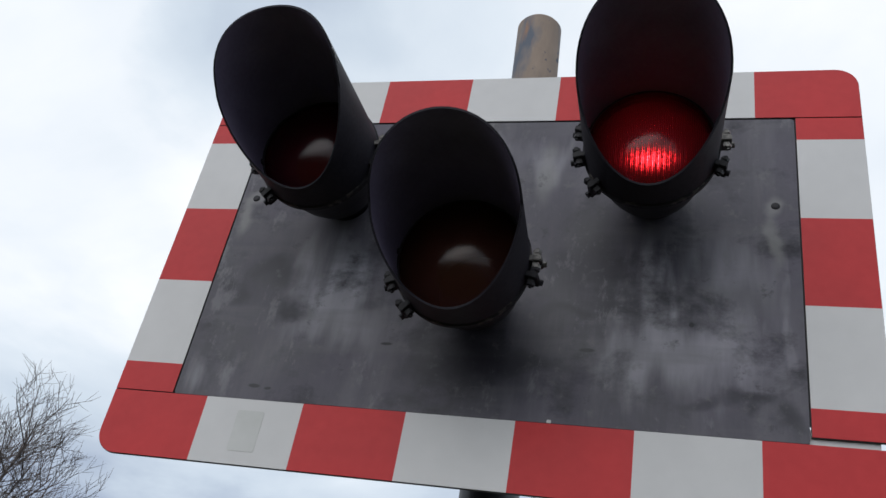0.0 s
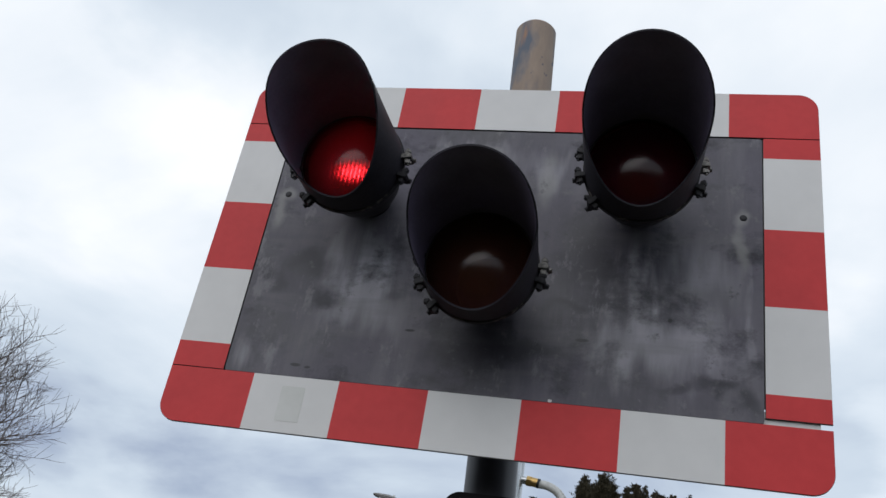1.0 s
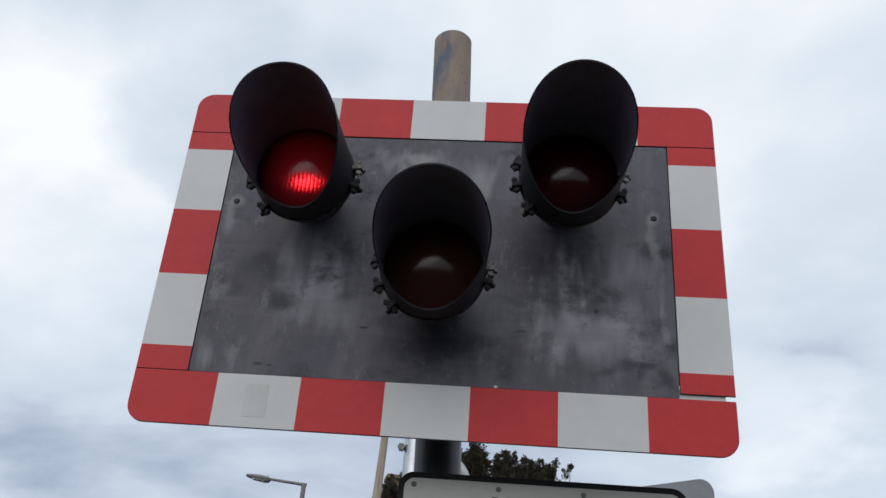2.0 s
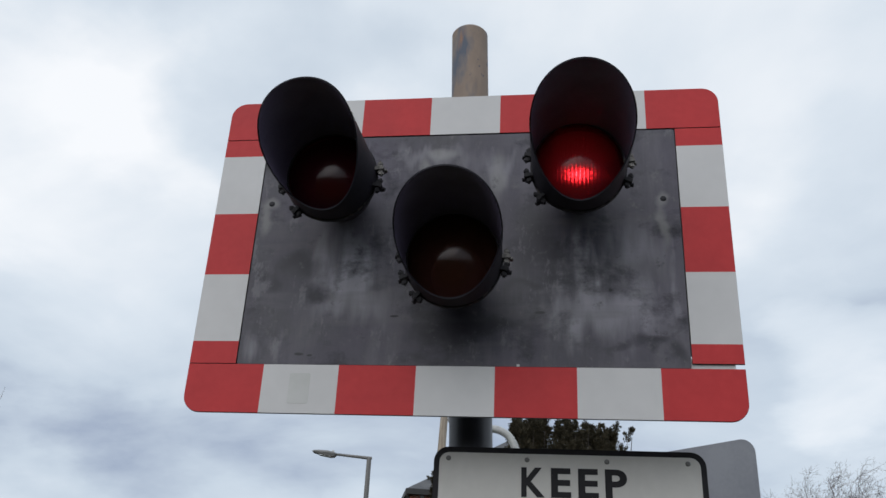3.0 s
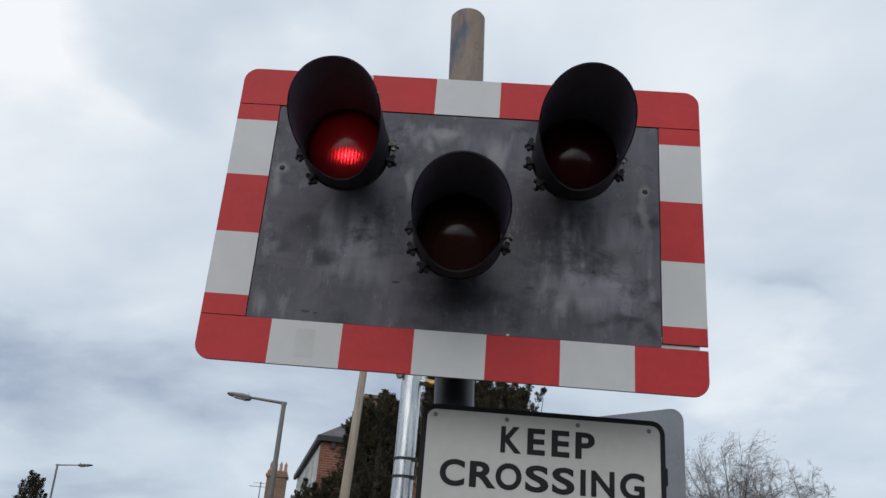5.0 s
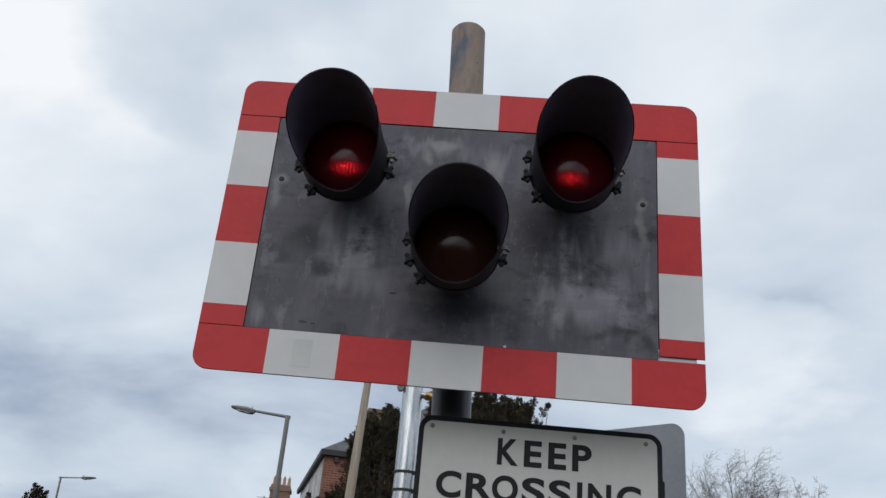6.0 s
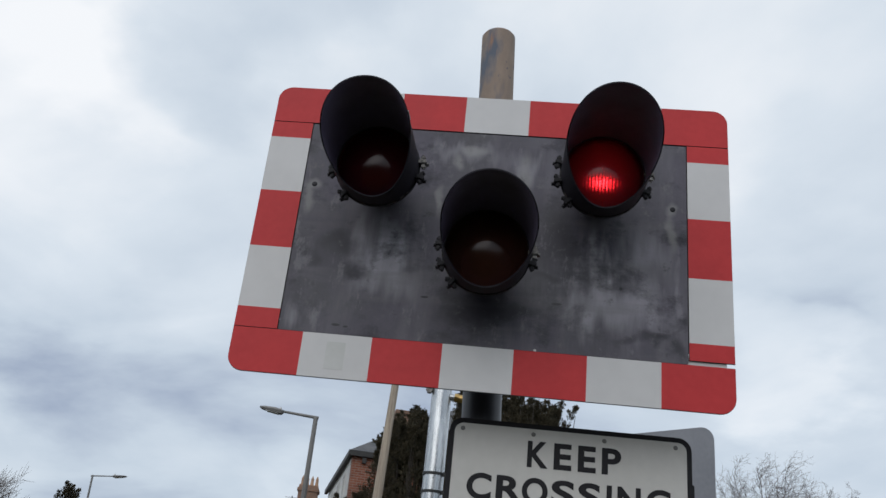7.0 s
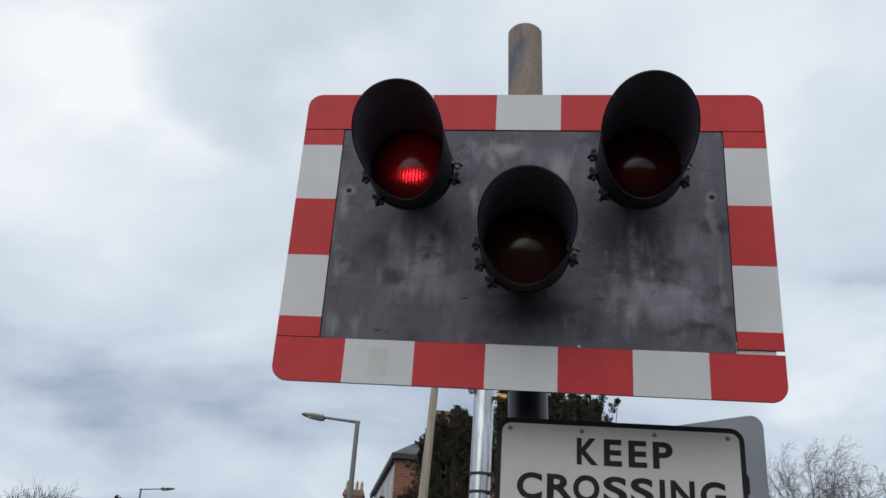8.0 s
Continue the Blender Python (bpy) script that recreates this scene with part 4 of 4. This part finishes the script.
def conifer(base, height, wide, drop, seed, plumes, label, lone=()):
    """A dense evergreen: a crowd of upright tapering plumes, each set with small rising sprays."""
    rng = random.Random(seed)
    v, f = [], []

    def plume(x, y, top, length, rad, count):
        """One shoot with side shoots that fan out and up; its tip leans outwards."""
        lean = Vector((x, y, 0)) * (0.28 / max(wide, 0.3)) + Vector((rng.gauss(0, 0.16), rng.gauss(0, 0.16), 0))
        root = Vector((x, y, top)) - (Vector((0, 0, 1)) + lean) * length
        axis = Vector((0, 0, 1)) + lean
        shoots = max(6, count // 26)
        for k in range(shoots):
            s = rng.random() ** 0.8
            a = rng.uniform(0, 2 * math.pi)
            out = Vector((math.cos(a), math.sin(a), 0))
            d = (out * rng.uniform(0.5, 1.1) + axis * rng.uniform(0.5, 1.2)).normalized()
            reach = (rad * (1 - s) ** 0.6 * rng.uniform(0.5, 1.5) + 0.03) * 1.25
            at = root + axis * length * s
            for _ in range(26):
                u = rng.random() ** 0.75
                fat = 0.012 + 0.028 * (1 - u)
                p = at + d * reach * u + Vector((rng.gauss(0, fat), rng.gauss(0, fat), rng.gauss(0, fat)))
                e = (d + Vector((rng.gauss(0, 0.5), rng.gauss(0, 0.5), rng.gauss(0.2, 0.4)))).normalized()
                n = rng.uniform(0.03, 0.075)
                w = n * rng.uniform(0.14, 0.25)
                q = e.cross(Vector((rng.gauss(0, 1), rng.gauss(0, 1), rng.gauss(0, 1)))).normalized()
                for side in (q, e.cross(q)):
                    i = len(v)
                    v.extend((tuple(p), tuple(p + e * n * 0.45 + side * w), tuple(p + e * n), tuple(p + e * n * 0.45 - side * w)))
                    f.append((i, i + 1, i + 2, i + 3))

    leaders = []
    for k in range(plumes):
        a, r = rng.uniform(0, 2 * math.pi), wide * rng.random() ** 0.5
        top = height - drop * (r / wide) ** 2.2 - rng.random() ** 1.3 * 0.6
        leaders.append((r * math.cos(a), r * math.sin(a), top))
        plume(*leaders[-1], rng.uniform(0.6, 1.2), rng.uniform(0.13, 0.26), 760)
    # the body below, sparser, on the outside of the tree
    for k in range(plumes * 3):
        a, r = rng.uniform(0, 2 * math.pi), wide * rng.uniform(0.75, 1.05)
        plume(r * math.cos(a), r * math.sin(a), rng.uniform(1.0, height - drop), rng.uniform(1.0, 1.6), rng.uniform(0.22, 0.36), 420)
    for x, top in lone:
        leaders.append((x, -0.1, top))
        plume(x, -0.1, top, 1.2, 0.20, 900)
    ob = thing("conifer", label, "tree", pose(*base))
    bm = bmesh.new()
    for x, y, top in leaders:
        tube(bm, (x * 0.3, y * 0.3, 0), (x, y, top - 0.25), 0.06, 0.008, n=6)
    part("trunk", bm, M_BARK, ob)
    from_arrays("crown", v, f, M_LEAF, ob)
    return ob


conifer((-1.72, 20.3, 0), 7.42, 0.98, 0.75, 5, 78, "dense dark green yew in front of the house")
conifer((-0.25, 20.6, 0), 8.32, 0.50, 0.35, 17, 34, "dark green conifer behind the signal post")
conifer((0.98, 20.3, 0), 8.12, 0.82, 0.45, 8, 46, "ragged dark conifer with brownish tips", ((2.22 - 0.98, 7.78), (1.85 - 0.98, 7.88)))
conifer((-3.55, 24.0, 0), 5.95, 0.75, 0.6, 11, 30, "dark evergreen shrub against the house wall")
conifer((-21.05, 45.0, 0), 8.48, 1.02, 1.9, 21, 40, "small far dark conifer")


def spreading_tree(base, height, wide, crown, seed, limbs):
    """A leafless tree with a domed crown: limbs fan out and carry fine arching twigs."""
    rng = random.Random(seed)
    thick, thin = ([], []), ([], [])

    def rod(store, pts, r0, r1, n):
        v, f = store
        first = len(v)
        for i, p in enumerate(pts):
            q = (pts[min(i + 1, len(pts) - 1)] - pts[max(i - 1, 0)]).normalized().to_track_quat("Z", "Y").to_matrix()
            r = r0 + (r1 - r0) * i / (len(pts) - 1)
            v.extend(tuple(p + q @ Vector((r * math.cos(2 * math.pi * k / n), r * math.sin(2 * math.pi * k / n), 0))) for k in range(n))
        for i in range(len(pts) - 1):
            for k in range(n):
                a, b = first + i * n + k, first + i * n + (k + 1) % n
                f.append((a, b, b + n, a + n))

    def side_shoot(at, along, length, r, level):
        out = Vector((rng.gauss(0, 1), rng.gauss(0, 1), rng.gauss(0, 0.6)))
        out = (out - along * out.dot(along)).normalized()
        d = (along * rng.uniform(0.5, 1.0) + out * rng.uniform(0.5, 0.9) + Vector((0.12, 0, 0))).normalized()
        pts = [at]
        for _ in range(3):
            d = (d + Vector((rng.gauss(0, 0.15), rng.gauss(0, 0.15), rng.gauss(-0.02, 0.12)))).normalized()
            pts.append(pts[-1] + d * length / 3)
        rod(thin, pts, r, r * 0.6, 3)
        if level < 3:
            for k in range((6, 4)[level - 1]):
                s = 0.25 + 0.75 * (k + rng.random()) / (6, 4)[level - 1]
                i = min(int(s * 3), 2)
                side_shoot(pts[i].lerp(pts[i + 1], min(s * 3 - i, 1.0)), (pts[i + 1] - pts[i]).normalized(), length * rng.uniform(0.35, 0.6), r * 0.65, level + 1)

    fork = height - crown
    rod(thick, [Vector((rng.gauss(0, 0.04), rng.gauss(0, 0.04), fork * k / 6)) for k in range(7)], 0.24, 0.17, 10)
    for k in range(limbs):
        a = 2 * math.pi * (k * 0.618 + rng.uniform(-0.04, 0.04))
        tilt = math.acos(1 - (k + 0.5) / limbs * 0.92)
        end = Vector((wide * math.sin(tilt) * math.cos(a), wide * math.sin(tilt) * math.sin(a), fork + crown * math.cos(tilt))) * 1.0
        end = Vector((0, 0, fork)) + (end - Vector((0, 0, fork))) * rng.uniform(0.84, 1.0)
        start = Vector((0, 0, fork * rng.uniform(0.72, 0.99)))
        knee = start.lerp(end, 0.45) + Vector((0, 0, 0.12 * wide)) + Vector((rng.gauss(0, 0.2), rng.gauss(0, 0.2), 0))
        pts = []
        for n in range(11):
            u = n / 10
            pts.append(start * (1 - u) ** 2 + knee * 2 * u * (1 - u) + end * u * u + Vector((rng.gauss(0, 0.04), rng.gauss(0, 0.04), rng.gauss(0, 0.04))))
        rod(thin, pts, 0.040, 0.007, 5)
        for m in range(24):
            s = 0.26 + 0.74 * (m + rng.random() * 0.9) / 24
            i = min(int(s * 10), 9)
            side_shoot(pts[i].lerp(pts[i + 1], s * 10 - i), (pts[i + 1] - pts[i]).normalized(), rng.uniform(0.55, 1.1) * (1.35 - 0.5 * s) * wide / 4.2, 0.0074, 1)
    ob = thing("bare_tree", "leafless tree with a wide crown of fine grey-brown twigs", "tree", pose(*base))
    from_arrays("trunk", *thick, M_BARK, ob)
    from_arrays("crown", *thin, M_TWIG, ob)
    return ob


spreading_tree((12.9, 40, 0), 11.6, 4.4, 5.8, 3, 54)
spreading_tree((16.6, 41, 0), 11.3, 2.0, 3.8, 14, 9)
branchy((-14.1, 13.0, 0), 8.3, 0.92, 9, 5, 0.18, kids=(12, 9, 7, 5, 4), least=0.0055)
branchy((-16.1, 25.0, 0), 6.1, 0.85, 31, 4, 0.10, kids=(13, 9, 7, 6), least=0.006)


# ---- house ----
def place_on(origin, along, across):
    """A frame with x along a wall and y away from it."""
    a, c = Vector((*along, 0)).normalized(), Vector((*across, 0)).normalized()
    m = Matrix(((a.x, c.x, 0, origin[0]), (a.y, c.y, 0, origin[1]), (0, 0, 1, 0), (0, 0, 0, 1)))
    return m


EAVES = 7.40
house = thing("house", "old brick and white rendered house with a slate hipped roof", "house", place_on((-4.02, 26.1), (8.1, 1.96), (-1.96, 8.1)))
W, D, PITCH = 8.6, 8.0, 2.9
bm = bmesh.new()
box(bm, 0, W, 0, 0.3, 0, EAVES)
part("front_wall", bm, M_BRICK, house, "red brick wall")
bm = bmesh.new()
box(bm, -0.003, 0.3, 0.302, D, 0, EAVES)
part("side_wall", bm, M_RENDER, house, "white rendered wall")
bm = bmesh.new()
box(bm, 0.302, W, D - 0.3, D, 0, EAVES)
box(bm, W - 0.3, W, 0.302, D - 0.302, 0, EAVES)
part("rear_wall", bm, M_BRICK, house)
bm = bmesh.new()
o = 0.12
q = [bm.verts.new(c) for c in ((-o, -o, EAVES), (W + o, -o, EAVES), (W + o, D + o, EAVES), (-o, D + o, EAVES), (D / 2, D / 2, EAVES + PITCH), (W - D / 2, D / 2, EAVES + PITCH))]
for ids in ((0, 1, 5, 4), (1, 2, 5), (2, 3, 4, 5), (3, 0, 4), (3, 2, 1, 0)):
    bm.faces.new([q[i] for i in ids])
part("roof", bm, M_SLATE, house, "dark slate hipped roof")
bm = bmesh.new()
box(bm, -o - 0.03, W + o, -o - 0.03, -o + 0.08, EAVES - 0.17, EAVES - 0.003)
box(bm, -o - 0.03, -o + 0.08, -o + 0.082, D + o, EAVES - 0.17, EAVES - 0.003)
part("gutter", bm, M_TIMBER, house, "dark eaves board and gutter")
for k in range(8):
    bm = bmesh.new()
    box(bm, 0.3 + k * 0.9, 0.42 + k * 0.9, -0.11, -0.002, EAVES - 0.36, EAVES - 0.19)
    part("bracket", bm, M_TIMBER, house)
for y0 in (1.3, 3.3, 5.3, 6.9):
    bm = bmesh.new()
    box(bm, -0.035, -0.006, y0, y0 + 0.36, EAVES - 1.75, EAVES - 0.55)
    win = part("window", bm, M_PANE, house, "dark sash window")
    bm = bmesh.new()
    for a, b, c, d in ((y0 - 0.05, y0 + 0.41, EAVES - 0.55, EAVES - 0.48), (y0 - 0.05, y0 + 0.41, EAVES - 1.82, EAVES - 1.75), (y0 - 0.05, y0, EAVES - 1.748, EAVES - 0.552), (y0 + 0.36, y0 + 0.41, EAVES - 1.748, EAVES - 0.552)):
        box(bm, -0.055, -0.004, a, b, c, d)
    part("frame", bm, M_RENDER, win)
bm = bmesh.new()
box(bm, 1.72, 2.75, 3.6, 4.3, EAVES + 0.2, 9.67)
box(bm, 1.66, 2.81, 3.54, 4.36, 9.672, 9.82)
part("chimney", bm, M_STACK, house, "brick chimney with a flat cap")

terrace = thing("terraced_house", "far brick house with a chimney and clay pots", "house", pose(-9.35, 43.0, 0.12, 0, 0, 6))
bm = bmesh.new()
box(bm, -0.55, 7.4, 0, 8, -0.12, 5.6)
part("wall", bm, M_BRICK, terrace)
bm = bmesh.new()
q = [bm.verts.new(c) for c in ((-0.7, -0.3, 5.602), (7.6, -0.3, 5.602), (7.6, 8.3, 5.602), (-0.7, 8.3, 5.602), (-0.7, 4, 8.0), (7.6, 4, 8.0))]
for ids in ((0, 1, 5, 4), (2, 3, 4, 5), (3, 0, 4), (1, 2, 5), (3, 2, 1, 0)):
    bm.faces.new([q[i] for i in ids])
part("roof", bm, M_SLATE, terrace)
bm = bmesh.new()
box(bm, 0.34, 1.30, 0.9, 1.7, 5.9, 8.75)
box(bm, 0.28, 1.36, 0.84, 1.76, 8.752, 8.9)
box(bm, 0.34, 1.30, 0.9, 1.7, 8.902, 9.05)
stack = part("chimney", bm, M_STACK, terrace, "brick chimney stack")
for k in range(4):
    bm = bmesh.new()
    lathe(bm, [(0.10, 0.0), (0.11, 0.05), (0.085, 0.12), (0.07, 0.34), (0.085, 0.37), (0.055, 0.42), (0.02, 0.52), (0.0, 0.53)], n=12, axis="z")
    for v in bm.verts:
        v.co += Vector((0.46 + k * 0.24, 1.3, 9.05))
    part("chimney_pot", bm, M_POT, stack, "tapered clay pot")
bm = bmesh.new()
tube(bm, (0.05, 1.3, 6.0), (0.05, 1.3, 8.5), 0.025, n=6)
tube(bm, (-0.5, 1.3, 8.25), (0.5, 1.3, 8.25), 0.012, n=5)
tube(bm, (-0.3, 1.3, 8.42), (0.3, 1.3, 8.42), 0.012, n=5)
for k in range(7):
    tube(bm, (-0.45 + k * 0.14, 1.1, 8.25), (-0.45 + k * 0.14, 1.5, 8.25), 0.008, n=4)
part("aerial", bm, M_STEEL, terrace, "television aerial")


# ---- the alternating lights ----
def motions():
    beat, first = 0.392, 0.13
    rising = ((-0.08, 0.0), (-0.05, 0.05), (-0.02, 0.14), (0.03, 0.55), (0.08, 0.9), (0.14, 1.0))
    falling = ((-0.12, 1.0), (-0.05, 0.5), (-0.01, 0.15), (0.03, 0.045), (0.08, 0.005), (0.10, 0.0))

    def slides(starts_lit):
        """Each lamp swells and fades as its added bars slide half a bar's pitch."""
        marks, lit, t = [], starts_lit, first
        while t < 8.2:
            marks += [(t + d, v) for d, v in (falling if lit else rising)]
            lit, t = not lit, t + beat
        marks = [(-1.0, 1.0 if starts_lit else 0.0)] + marks

        def level(at):
            for (a, u), (b, v) in zip(marks, marks[1:]):
                if a <= at < b:
                    return u + (v - u) * (at - a) / (b - a)
            return marks[-1][1]

        times = sorted({0.0, 8.0} | {round(t, 3) for t, _ in marks if 0.01 < t < 7.99})
        return [(t, RING @ pose(0.0010 * (1 - level(t)) + (0.00025 if level(t) < 0.001 else 0.0), 0, 0)) for t in times]

    walk(fade_bars_left, slides(False))
    walk(fade_bars_right, slides(True))


motions()
